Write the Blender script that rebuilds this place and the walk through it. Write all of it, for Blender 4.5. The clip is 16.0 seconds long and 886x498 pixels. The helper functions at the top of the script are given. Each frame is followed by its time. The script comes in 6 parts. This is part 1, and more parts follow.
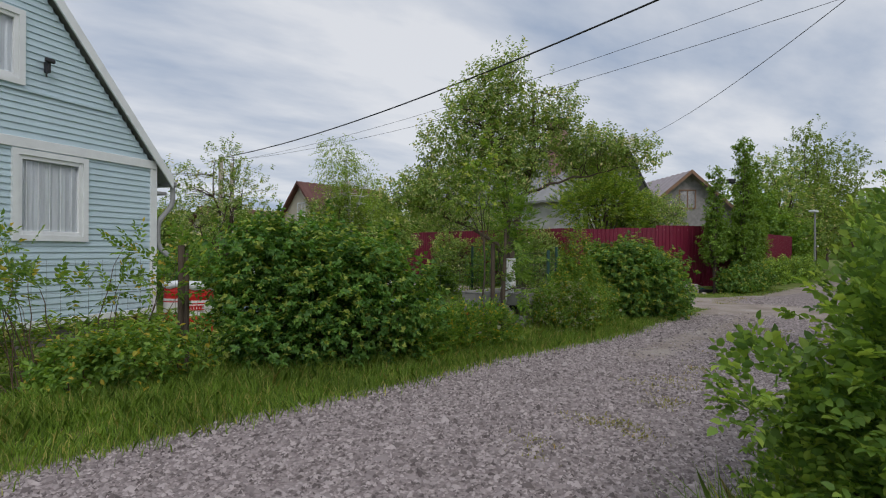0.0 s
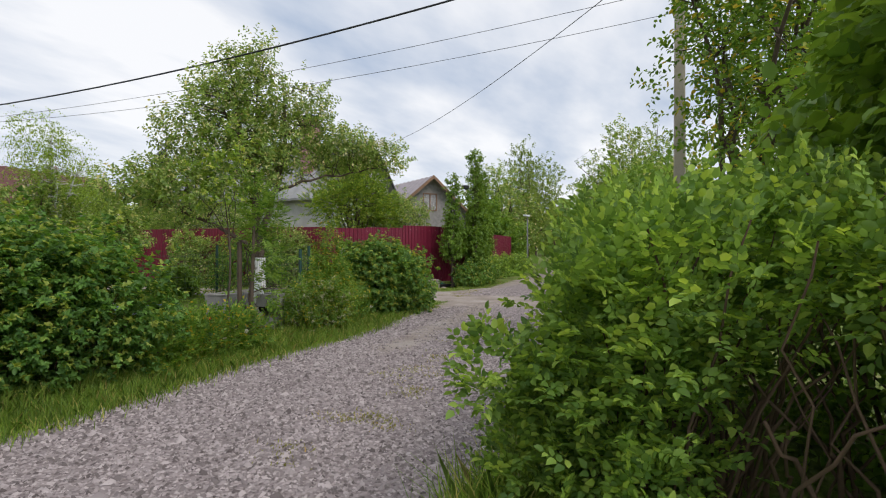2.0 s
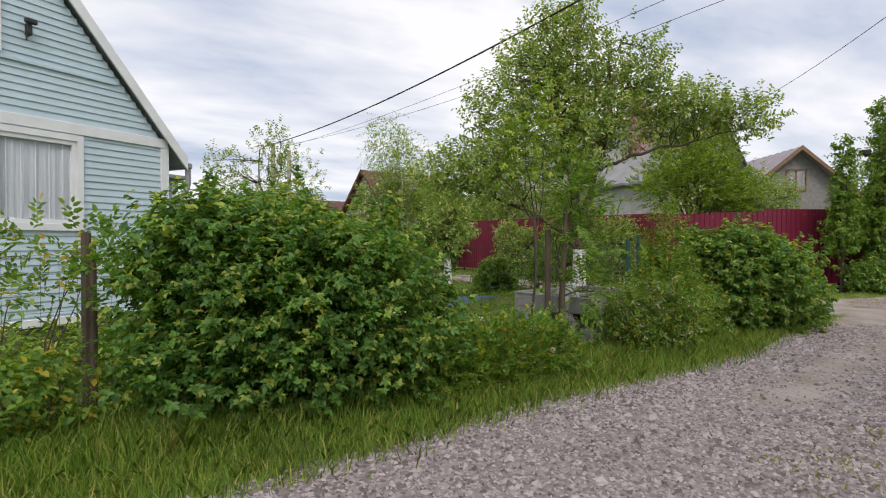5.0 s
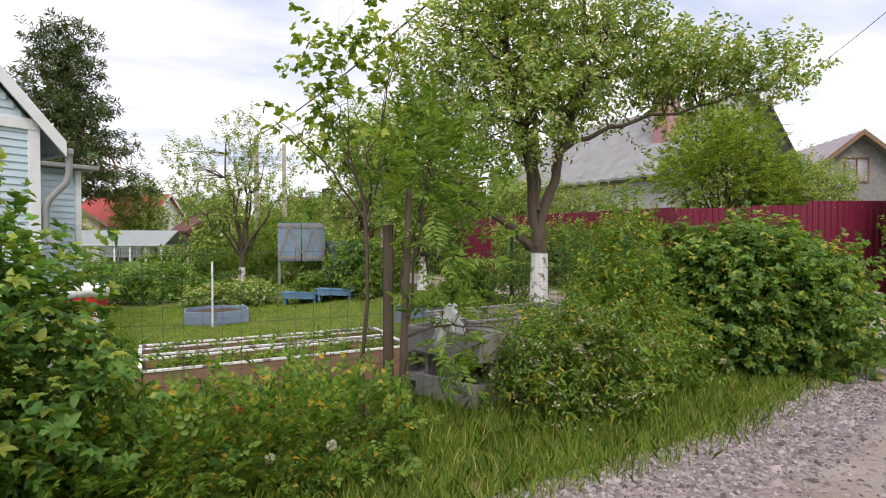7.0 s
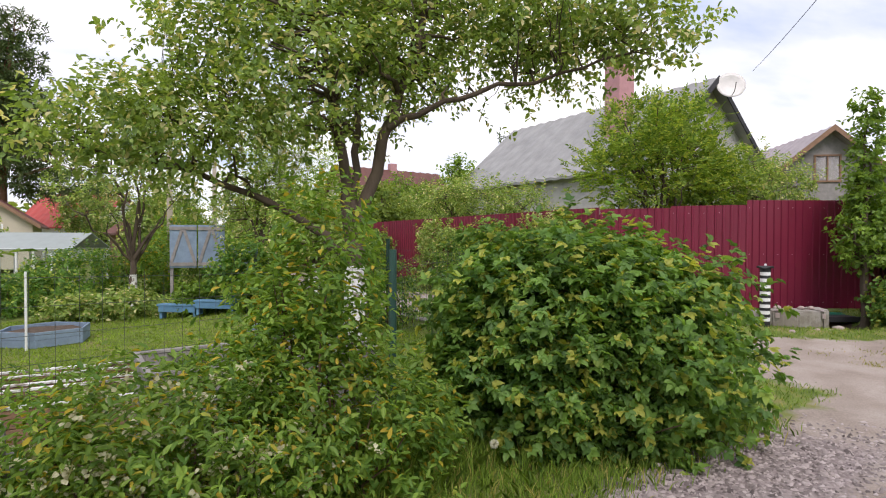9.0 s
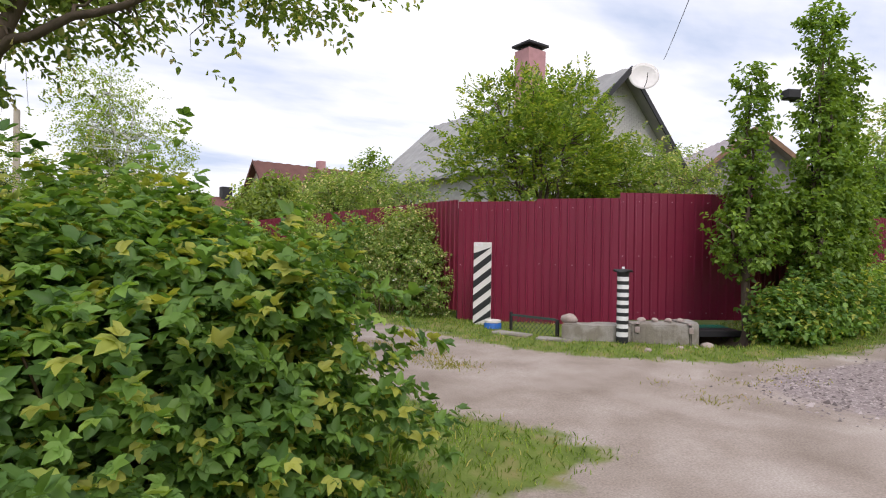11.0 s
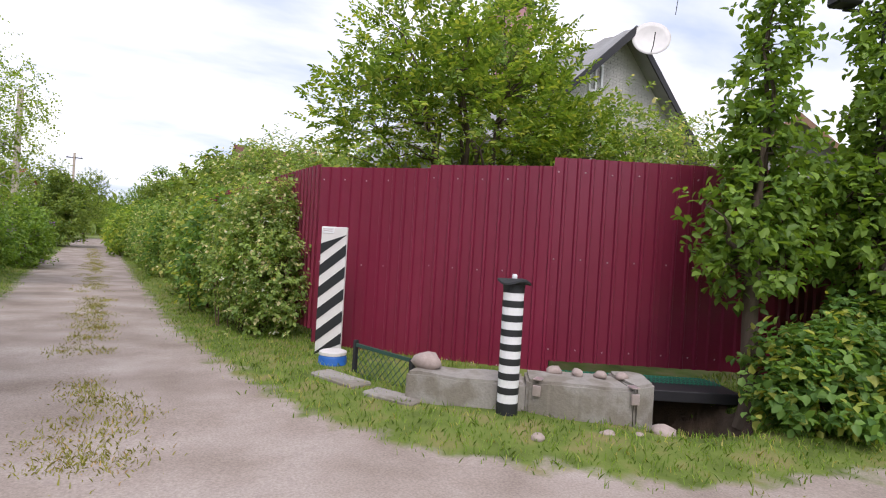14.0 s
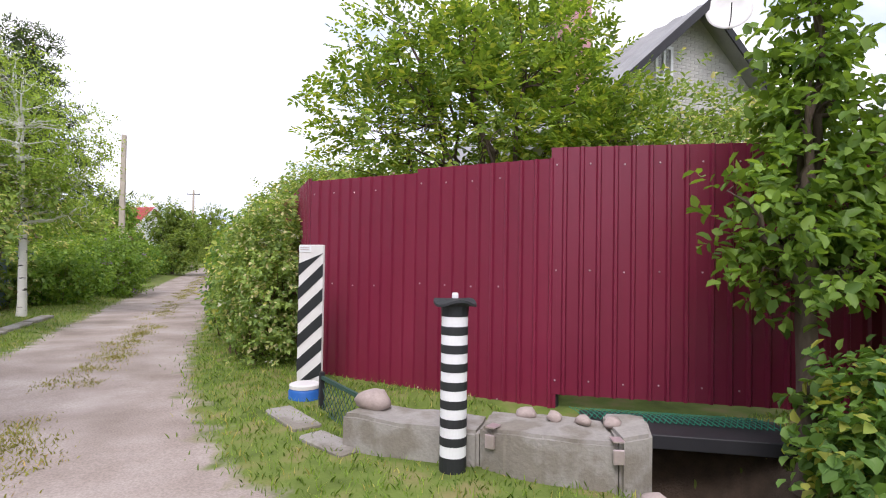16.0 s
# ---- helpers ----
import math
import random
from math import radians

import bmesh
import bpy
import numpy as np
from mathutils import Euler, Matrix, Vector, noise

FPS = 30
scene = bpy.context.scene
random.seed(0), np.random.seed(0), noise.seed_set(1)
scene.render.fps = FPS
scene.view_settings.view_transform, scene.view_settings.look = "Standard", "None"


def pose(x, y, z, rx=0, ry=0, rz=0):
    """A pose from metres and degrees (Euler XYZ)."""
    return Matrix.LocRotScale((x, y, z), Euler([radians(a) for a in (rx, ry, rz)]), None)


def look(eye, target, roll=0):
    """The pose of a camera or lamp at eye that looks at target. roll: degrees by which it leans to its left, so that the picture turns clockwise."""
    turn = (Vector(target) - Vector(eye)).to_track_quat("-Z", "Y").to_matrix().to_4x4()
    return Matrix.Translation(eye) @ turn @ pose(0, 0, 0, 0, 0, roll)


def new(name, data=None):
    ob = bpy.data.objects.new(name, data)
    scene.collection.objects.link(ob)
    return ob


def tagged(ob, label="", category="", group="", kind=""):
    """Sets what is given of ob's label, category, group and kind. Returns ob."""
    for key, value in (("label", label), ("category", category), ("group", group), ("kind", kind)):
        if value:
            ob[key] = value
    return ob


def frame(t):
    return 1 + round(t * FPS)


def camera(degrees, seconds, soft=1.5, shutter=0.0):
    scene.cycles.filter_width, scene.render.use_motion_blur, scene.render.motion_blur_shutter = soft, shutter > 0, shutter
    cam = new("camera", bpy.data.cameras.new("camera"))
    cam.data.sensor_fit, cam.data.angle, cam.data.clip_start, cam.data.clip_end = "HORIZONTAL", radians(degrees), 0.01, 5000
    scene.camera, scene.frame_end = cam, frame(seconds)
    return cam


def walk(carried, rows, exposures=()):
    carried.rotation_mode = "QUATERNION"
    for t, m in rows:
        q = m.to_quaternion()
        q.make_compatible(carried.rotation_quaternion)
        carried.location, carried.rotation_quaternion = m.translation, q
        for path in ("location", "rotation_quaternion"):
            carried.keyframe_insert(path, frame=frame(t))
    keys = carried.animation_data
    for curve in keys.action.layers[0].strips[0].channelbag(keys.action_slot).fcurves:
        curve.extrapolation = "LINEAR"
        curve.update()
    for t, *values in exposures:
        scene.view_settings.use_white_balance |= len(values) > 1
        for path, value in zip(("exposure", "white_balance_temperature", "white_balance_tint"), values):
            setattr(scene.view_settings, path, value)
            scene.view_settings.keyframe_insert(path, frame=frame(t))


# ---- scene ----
cam = camera(78.3, 16.0, soft=1.1)
METRES, EYE, TILT, LEAN, TURN = 17.0, 1.4, 0.0, 0.0, -36.4
ROWS = [
    (0.0, 0.0, 0.0, 0.0, -0.0, 0.09, -0.31),
    (0.5, 0.0002, 0.0005, 0.0002, -9.53, 0.16, -0.18),
    (1.0, 0.0006, 0.0008, 0.0002, -16.55, 0.13, -0.16),
    (1.5, 0.0011, 0.0019, -0.0002, -21.58, 0.11, -0.14),
    (2.0, 0.0019, 0.0034, -0.0003, -25.54, 0.07, -0.12),
    (2.5, 0.0021, 0.0034, -0.0005, -28.24, 0.12, -0.06),
    (3.0, 0.0006, 0.0067, -0.0009, -29.29, 0.08, -0.11),
    (3.5, -0.0067, 0.0279, -0.0019, -25.59, -0.28, -0.48),
    (4.0, -0.0025, 0.0571, -0.0009, -8.6, -0.8, -0.48),
    (6.5, 0.0908, 0.2516, -0.0009, 12.47, -1.02, -0.05),
    (7.0, 0.1141, 0.2862, 0.0003, 12.59, -1.04, -0.06),
    (7.5, 0.1389, 0.3168, 0.0011, 12.74, -0.88, -0.08),
    (8.0, 0.1652, 0.3528, 0.0014, 12.67, -0.95, -0.11),
    (8.5, 0.1919, 0.3845, 0.0033, 12.15, -0.83, -0.1),
    (9.0, 0.2218, 0.4211, 0.0049, 12.06, -0.88, -0.13),
    (9.5, 0.2545, 0.4513, 0.0043, 10.86, -0.79, -0.07),
    (10.0, 0.2897, 0.4853, 0.0028, 9.37, -0.79, -0.07),
    (12.5, 0.3973, 0.6646, -0.0082, 8.44, -0.05, -1.03),
    (13.0, 0.4161, 0.7031, -0.0084, 8.47, -0.03, -1.08),
    (13.5, 0.4266, 0.7342, -0.0077, 9.18, 0.08, -1.19),
    (14.0, 0.4382, 0.7691, -0.0077, 11.84, -0.05, -3.5),
    (14.5, 0.448, 0.793, -0.0073, 14.07, 0.11, -3.55),
    (15.0, 0.4565, 0.8151, -0.0073, 20.28, 0.05, -3.67),
    (15.5, 0.4676, 0.8261, -0.0051, 22.46, 0.36, -1.48),
    (16.0, 0.4911, 0.8337, -0.0056, 22.97, 1.14, -0.91),
]
EXPOSURES = [(0.0, -0.28, 6200, 11), (1.0, -0.1, 6300, 11), (2.0, 0.12, 6400, 11), (3.5, 0.22, 6450, 12), (4.2, 0.05, 6450, 12), (6.5, 0.52, 6600, 18), (10.0, 0.58, 6500, 18), (12.5, 0.32, 6450, 16), (14.0, 0.62, 6300, 20), (16.0, 0.85, 6250, 21)]
walk(cam, [(t, pose(0, 0, EYE, TILT, LEAN, TURN) @ pose(METRES * x, METRES * y, METRES * z, 90 + pitch, roll, yaw)) for t, x, y, z, yaw, pitch, roll in ROWS],
     EXPOSURES)

# ---- world and light ----
wld = bpy.data.worlds.new("overcast_sky")
scene.world = wld
wld.use_nodes = True
wn, wl = wld.node_tree.nodes, wld.node_tree.links
wn.clear()
SUN_EL, SUN_ROT = 50.0, 200.0
sky = wn.new("ShaderNodeTexSky")
sky.sky_type, sky.sun_disc = "NISHITA", False
sky.sun_elevation, sky.sun_rotation = radians(SUN_EL), radians(SUN_ROT)
coord = wn.new("ShaderNodeTexCoord")
sep = wn.new("ShaderNodeSeparateXYZ")
wl.new(coord.outputs["Generated"], sep.inputs[0])
up = wn.new("ShaderNodeMath")
up.operation = "MAXIMUM"
up.inputs[1].default_value = 0.0
wl.new(sep.outputs[2], up.inputs[0])
lift = wn.new("ShaderNodeMath")
lift.operation = "ADD"
lift.inputs[1].default_value = 0.16
wl.new(up.outputs[0], lift.inputs[0])
flat = wn.new("ShaderNodeVectorMath")
flat.operation = "DIVIDE"
wl.new(coord.outputs["Generated"], flat.inputs[0])
comb = wn.new("ShaderNodeCombineXYZ")
for i in range(3):
    wl.new(lift.outputs[0], comb.inputs[i])
wl.new(comb.outputs[0], flat.inputs[1])
cl = wn.new("ShaderNodeTexNoise")
cl.inputs["Scale"].default_value, cl.inputs["Detail"].default_value, cl.inputs["Roughness"].default_value = 1.1, 7.0, 0.52
stretch = wn.new("ShaderNodeMapping")
stretch.inputs["Scale"].default_value = (0.75, 1.5, 0.25)
stretch.inputs["Rotation"].default_value = (0, 0, 0.75)
wl.new(flat.outputs[0], stretch.inputs[0])
wl.new(stretch.outputs[0], cl.inputs["Vector"])
ramp = wn.new("ShaderNodeValToRGB")
ramp.color_ramp.elements[0].position, ramp.color_ramp.elements[0].color = 0.34, (0.48, 0.565, 0.70, 1)
ramp.color_ramp.elements[1].position, ramp.color_ramp.elements[1].color = 0.60, (1.0, 1.0, 1.0, 1)
wl.new(cl.outputs["Fac"], ramp.inputs[0])
skymul = wn.new("ShaderNodeMixRGB")
skymul.blend_type = "MULTIPLY"
skymul.inputs[0].default_value = 1.0
skymul.inputs[2].default_value = (0.1, 0.1, 0.1, 1)
wl.new(sky.outputs[0], skymul.inputs[1])
cover = wn.new("ShaderNodeMixRGB")
cover.inputs[0].default_value = 0.9
wl.new(skymul.outputs[0], cover.inputs[1])
wl.new(ramp.outputs[0], cover.inputs[2])
bgn = wn.new("ShaderNodeBackground")
bgn.inputs["Strength"].default_value = 0.95
wl.new(cover.outputs[0], bgn.inputs[0])
wout = wn.new("ShaderNodeOutputWorld")
wl.new(bgn.outputs[0], wout.inputs[0])

sun = new("sun", bpy.data.lights.new("sun", "SUN"))
sun.data.energy, sun.data.angle, sun.data.color = 1.3, radians(25), (1.0, 0.96, 0.9)
sun.matrix_world = look((0, 0, 0), (-math.sin(radians(SUN_ROT)), -math.cos(radians(SUN_ROT)), -math.tan(radians(SUN_EL))))

# ---- materials ----


def mat(name, color, rough=0.8, metal=0.0, var=0.25, scale=6.0, fine=60.0, bump=0.2, second=None, mix=(0.45, 0.6), spec=0.4, streak=None):
    """A surface with grain at two scales, an optional second colour in patches, and a fine relief."""
    m = bpy.data.materials.new(name)
    m.use_nodes = True
    n, l = m.node_tree.nodes, m.node_tree.links
    b = n["Principled BSDF"]
    b.inputs["Roughness"].default_value, b.inputs["Metallic"].default_value = rough, metal
    b.inputs["Specular IOR Level"].default_value = spec
    tc = n.new("ShaderNodeTexCoord")
    mp = n.new("ShaderNodeMapping")
    if streak:
        mp.inputs["Scale"].default_value = streak
    l.new(tc.outputs["Object"], mp.inputs[0])
    big, small = n.new("ShaderNodeTexNoise"), n.new("ShaderNodeTexNoise")
    big.inputs["Scale"].default_value, big.inputs["Detail"].default_value = scale, 5
    small.inputs["Scale"].default_value, small.inputs["Detail"].default_value = fine, 4
    l.new(mp.outputs[0], big.inputs["Vector"])
    l.new(mp.outputs[0], small.inputs["Vector"])
    rnd = n.new("ShaderNodeObjectInfo")
    s1 = n.new("ShaderNodeMath")
    s1.operation = "MULTIPLY_ADD"
    l.new(big.outputs["Fac"], s1.inputs[0])
    s1.inputs[1].default_value, s1.inputs[2].default_value = 2.2 * var, 1 - 1.1 * var - 0.4 * var
    s2 = n.new("ShaderNodeMath")
    s2.operation = "MULTIPLY_ADD"
    l.new(small.outputs["Fac"], s2.inputs[0])
    s2.inputs[1].default_value = 0.8 * var
    l.new(s1.outputs[0], s2.inputs[2])
    s3 = n.new("ShaderNodeMath")
    s3.operation = "MULTIPLY_ADD"
    l.new(rnd.outputs["Random"], s3.inputs[0])
    s3.inputs[1].default_value = 0.3 * var
    l.new(s2.outputs[0], s3.inputs[2])
    col = n.new("ShaderNodeMixRGB")
    col.inputs[1].default_value = (*color, 1)
    col.inputs[2].default_value = (*(second or color), 1)
    rg = n.new("ShaderNodeMapRange")
    rg.inputs["From Min"].default_value, rg.inputs["From Max"].default_value = mix
    l.new(big.outputs["Fac"], rg.inputs["Value"])
    l.new(rg.outputs[0], col.inputs[0])
    mul = n.new("ShaderNodeVectorMath")
    mul.operation = "SCALE"
    l.new(col.outputs[0], mul.inputs[0])
    l.new(s3.outputs[0], mul.inputs["Scale"])
    l.new(mul.outputs[0], b.inputs["Base Color"])
    if bump:
        bp = n.new("ShaderNodeBump")
        bp.inputs["Strength"].default_value, bp.inputs["Distance"].default_value = bump, 0.01
        l.new(small.outputs["Fac"], bp.inputs["Height"])
        l.new(bp.outputs[0], b.inputs["Normal"])
    return m


def leafmat(name, dark, light, tip=None, rough=0.5, trans=0.45, tipat=0.93):
    """Leaves: each its own green, some light passing through."""
    fresh = lambda c: (min(c[0] * 1.8, 0.8), min(c[1] * 1.6, 0.8), c[2] * 1.15)
    if light[1] < 0.45 and dark[1] > light[0] * 0.5:
        dark, light, tip = fresh(dark), fresh(light), fresh(tip) if tip else None
    m = bpy.data.materials.new(name)
    m.use_nodes = True
    n, l = m.node_tree.nodes, m.node_tree.links
    b = n["Principled BSDF"]
    geo = n.new("ShaderNodeNewGeometry")
    rp = n.new("ShaderNodeValToRGB")
    e = rp.color_ramp.elements
    e[0].position, e[0].color = 0.0, (*dark, 1)
    e[1].position, e[1].color = tipat - 0.08, (*light, 1)
    if tip:
        k = e.new(tipat)
        k.color = (*tip, 1)
    l.new(geo.outputs["Random Per Island"], rp.inputs[0])
    tc = n.new("ShaderNodeTexCoord")
    ns = n.new("ShaderNodeTexNoise")
    ns.inputs["Scale"].default_value, ns.inputs["Detail"].default_value = 1.7, 3
    l.new(tc.outputs["Object"], ns.inputs["Vector"])
    sc = n.new("ShaderNodeMath")
    sc.operation = "MULTIPLY_ADD"
    sc.inputs[1].default_value, sc.inputs[2].default_value = 0.9, 0.55
    l.new(ns.outputs["Fac"], sc.inputs[0])
    mul = n.new("ShaderNodeVectorMath")
    mul.operation = "SCALE"
    l.new(rp.outputs[0], mul.inputs[0])
    l.new(sc.outputs[0], mul.inputs["Scale"])
    l.new(mul.outputs[0], b.inputs["Base Color"])
    b.inputs["Roughness"].default_value = rough
    b.inputs["Specular IOR Level"].default_value = 0.35
    tr = n.new("ShaderNodeBsdfTranslucent")
    warm = n.new("ShaderNodeMixRGB")
    warm.blend_type = "MULTIPLY"
    warm.inputs[0].default_value = 1
    warm.inputs[2].default_value = (1.25, 1.2, 0.5, 1)
    l.new(mul.outputs[0], warm.inputs[1])
    l.new(warm.outputs[0], tr.inputs[0])
    ms = n.new("ShaderNodeMixShader")
    ms.inputs[0].default_value = trans
    l.new(b.outputs[0], ms.inputs[1])
    l.new(tr.outputs[0], ms.inputs[2])
    l.new(ms.outputs[0], n["Material Output"].inputs[0])
    return m


def glassmat(name, tint=(0.9, 0.92, 0.93)):
    m = bpy.data.materials.new(name)
    m.use_nodes = True
    b = m.node_tree.nodes["Principled BSDF"]
    b.inputs["Base Color"].default_value = (*tint, 1)
    b.inputs["Roughness"].default_value = 0.04
    b.inputs["Specular IOR Level"].default_value = 0.8
    b.inputs["Transmission Weight"].default_value = 1.0
    b.inputs["IOR"].default_value = 1.3
    return m


M = {
    "siding": mat("blue_siding", (0.50, 0.62, 0.68), 0.5, var=0.12, scale=2, fine=30, bump=0.1),
    "white": mat("white_paint", (0.78, 0.79, 0.80), 0.5, var=0.12, scale=4, fine=50, bump=0.08),
    "whitewash": mat("whitewash", (0.72, 0.72, 0.70), 0.9, var=0.3, scale=9, fine=50, bump=0.6, second=(0.20, 0.17, 0.14), mix=(0.50, 0.62)),
    "curtain": mat("curtain", (0.55, 0.57, 0.6), 0.9, var=0.3, scale=3, fine=20, bump=0, streak=(9, 9, 0.4)),
    "foundation": mat("foundation", (0.16, 0.14, 0.13), 0.95, var=0.4, scale=5, fine=40, bump=0.5),
    "roofgrey": mat("grey_roof", (0.27, 0.27, 0.265), 0.7, var=0.35, scale=2, fine=25, bump=0.3),
    "roofbrown": mat("brown_roof", (0.13, 0.055, 0.045), 0.7, var=0.3, scale=2, fine=25, bump=0.3),
    "roofred": mat("red_roof", (0.40, 0.06, 0.05), 0.6, var=0.25, scale=2, fine=25),
    "rooftile": mat("tile_roof", (0.30, 0.26, 0.27), 0.6, var=0.35, scale=3, fine=25),
    "cream": mat("cream_wall", (0.55, 0.50, 0.40), 0.85, var=0.15, scale=2, fine=30),
    "brickwhite": mat("pale_brick", (0.50, 0.49, 0.47), 0.9, var=0.3, scale=5, fine=40, bump=0.4),
    "mortar": mat("mortar", (0.33, 0.32, 0.30), 0.95, var=0.2),
    "chimney": mat("pink_chimney", (0.45, 0.24, 0.25), 0.85, var=0.2, scale=5),
    "dark": mat("dark_metal", (0.025, 0.025, 0.028), 0.55, var=0.2, bump=0.1),
    "fence": mat("maroon_sheet", (0.185, 0.016, 0.042), 0.36, metal=0.0, var=0.22, scale=1.2, fine=18, bump=0.03, spec=0.5, streak=(1, 1, 0.35)),
    "rivet": mat("rivet", (0.6, 0.5, 0.5), 0.4, metal=0.6, bump=0),
    "concrete": mat("concrete", (0.33, 0.31, 0.28), 0.95, var=0.4, scale=5, fine=45, bump=0.6, second=(0.20, 0.18, 0.15)),
    "stone": mat("field_stone", (0.38, 0.31, 0.28), 0.9, var=0.4, scale=8, fine=50, bump=0.4),
    "gravel": mat("gravel_stone", (0.33, 0.275, 0.265), 0.9, var=0.3, scale=30, fine=120, bump=0.3),
    "black": mat("black_paint", (0.022, 0.024, 0.026), 0.6, var=0.3, scale=6, bump=0.1),
    "bluedrum": mat("blue_plastic", (0.02, 0.12, 0.42), 0.5, var=0.25, scale=8),
    "net": mat("green_wire", (0.03, 0.08, 0.065), 0.5, var=0.2),
    "greennet": mat("green_netting", (0.02, 0.22, 0.14), 0.6, var=0.2),
    "wire": mat("grey_wire", (0.10, 0.11, 0.10), 0.5, metal=0.5, var=0.2, bump=0),
    "bark": mat("bark", (0.10, 0.075, 0.055), 0.95, var=0.5, scale=9, fine=40, bump=0.9, streak=(1, 1, 0.3)),
    "twig": mat("twig_bark", (0.13, 0.085, 0.055), 0.9, var=0.4, scale=9, fine=40, bump=0.3),
    "birch": mat("birch_bark", (0.65, 0.64, 0.60), 0.85, var=0.2, scale=5, fine=30, bump=0.3, second=(0.06, 0.05, 0.05), mix=(0.58, 0.64), streak=(1, 1, 3)),
    "pinebark": mat("pine_bark", (0.17, 0.085, 0.05), 0.95, var=0.4, scale=5, bump=0.8),
    "greywood": mat("weathered_wood", (0.27, 0.255, 0.245), 0.9, var=0.45, scale=5, fine=60, bump=0.5, streak=(1, 1, 1)),
    "brownwood": mat("brown_board", (0.23, 0.14, 0.09), 0.85, var=0.4, scale=5, fine=50, bump=0.4),
    "bluewood": mat("blue_grey_board", (0.20, 0.27, 0.36), 0.8, var=0.35, scale=5, fine=40, bump=0.3),
    "bluewood2": mat("bright_blue_board", (0.10, 0.22, 0.36), 0.75, var=0.3, scale=5, fine=40, bump=0.3),
    "pole": mat("concrete_pole", (0.42, 0.37, 0.30), 0.9, var=0.25, scale=4, bump=0.3),
    "red": mat("red_enamel", (0.50, 0.018, 0.016), 0.38, var=0.18, scale=5, fine=30, bump=0.05),
    "label": mat("white_label", (0.70, 0.68, 0.66), 0.5, var=0.12, bump=0),
    "soil": mat("bed_soil", (0.085, 0.06, 0.042), 1.0, var=0.5, scale=10, fine=70, bump=0.9),
    "grass": leafmat("grass_blades", (0.055, 0.115, 0.022), (0.156, 0.258, 0.050), (0.276, 0.276, 0.120), 0.6, 0.3),
    "lawn": leafmat("lawn_blades", (0.080, 0.150, 0.020), (0.18, 0.29, 0.045), None, 0.6, 0.35),
    "drygrass": leafmat("dry_tufts", (0.15, 0.16, 0.05), (0.17, 0.20, 0.05), (0.28, 0.22, 0.12), 0.8, 0.2),
    "rose": leafmat("rose_leaves", (0.063, 0.134, 0.040), (0.170, 0.291, 0.079), (0.252, 0.372, 0.100), 0.55, 0.42, 0.85),
    "hedge": leafmat("hedge_leaves", (0.038, 0.100, 0.035), (0.114, 0.238, 0.069), (0.229, 0.300, 0.089), 0.5, 0.46, 0.86),
    "viburnum": leafmat("viburnum_leaves", (0.046, 0.112, 0.041), (0.129, 0.246, 0.074), (0.257, 0.305, 0.092), 0.5, 0.46, 0.88),
    "yellowish": leafmat("yellow_green_leaves", (0.049, 0.121, 0.028), (0.147, 0.252, 0.059), (0.306, 0.263, 0.047), 0.5, 0.46, 0.96),
    "apple": leafmat("apple_leaves", (0.079, 0.149, 0.056), (0.204, 0.305, 0.117), (0.395, 0.407, 0.333), 0.55, 0.46, 0.93),
    "rowan": leafmat("rowan_leaves", (0.050, 0.120, 0.027), (0.146, 0.248, 0.060), None, 0.5, 0.46),
    "elder": leafmat("elder_leaves", (0.061, 0.131, 0.028), (0.178, 0.283, 0.063), (0.268, 0.334, 0.084), 0.5, 0.46, 0.9),
    "birchleaf": leafmat("birch_leaves", (0.099, 0.180, 0.039), (0.216, 0.324, 0.088), None, 0.5, 0.46),
    "needle": leafmat("pine_needles", (0.028, 0.06, 0.026), (0.075, 0.115, 0.05), None, 0.6, 0.1),
    "fartree": leafmat("far_leaves", (0.06, 0.115, 0.035), (0.15, 0.22, 0.07), None, 0.6, 0.46),
    "lilac": leafmat("lilac_leaves", (0.055, 0.120, 0.030), (0.132, 0.230, 0.054), None, 0.45, 0.46),
    "purple": leafmat("lilac_flowers", (0.20, 0.10, 0.30), (0.40, 0.26, 0.55), None, 0.7, 0.3),
    "whiteflower": leafmat("white_flowers", (0.60, 0.58, 0.45), (0.80, 0.80, 0.72), None, 0.7, 0.2),
    "creamflower": leafmat("cream_flowers", (0.42, 0.42, 0.25), (0.62, 0.60, 0.42), None, 0.7, 0.2),
    "redflower": leafmat("red_flowers", (0.40, 0.03, 0.02), (0.60, 0.06, 0.03), None, 0.6, 0.2),
    "yellowflower": leafmat("yellow_flowers", (0.65, 0.50, 0.04), (0.80, 0.65, 0.08), None, 0.6, 0.2),
    "glass": glassmat("window_glass"),
    "plastic": mat("clear_film", (0.27, 0.31, 0.30), 0.35, var=0.15, scale=3, bump=0.1),
    "fabric": mat("white_fabric", (0.75, 0.76, 0.78), 0.8, var=0.1, bump=0.05),
    "lampgrey": mat("lamp_housing", (0.30, 0.30, 0.30), 0.5, var=0.1),
}

# ---- mesh tools ----
RNG = np.random.default_rng(7)


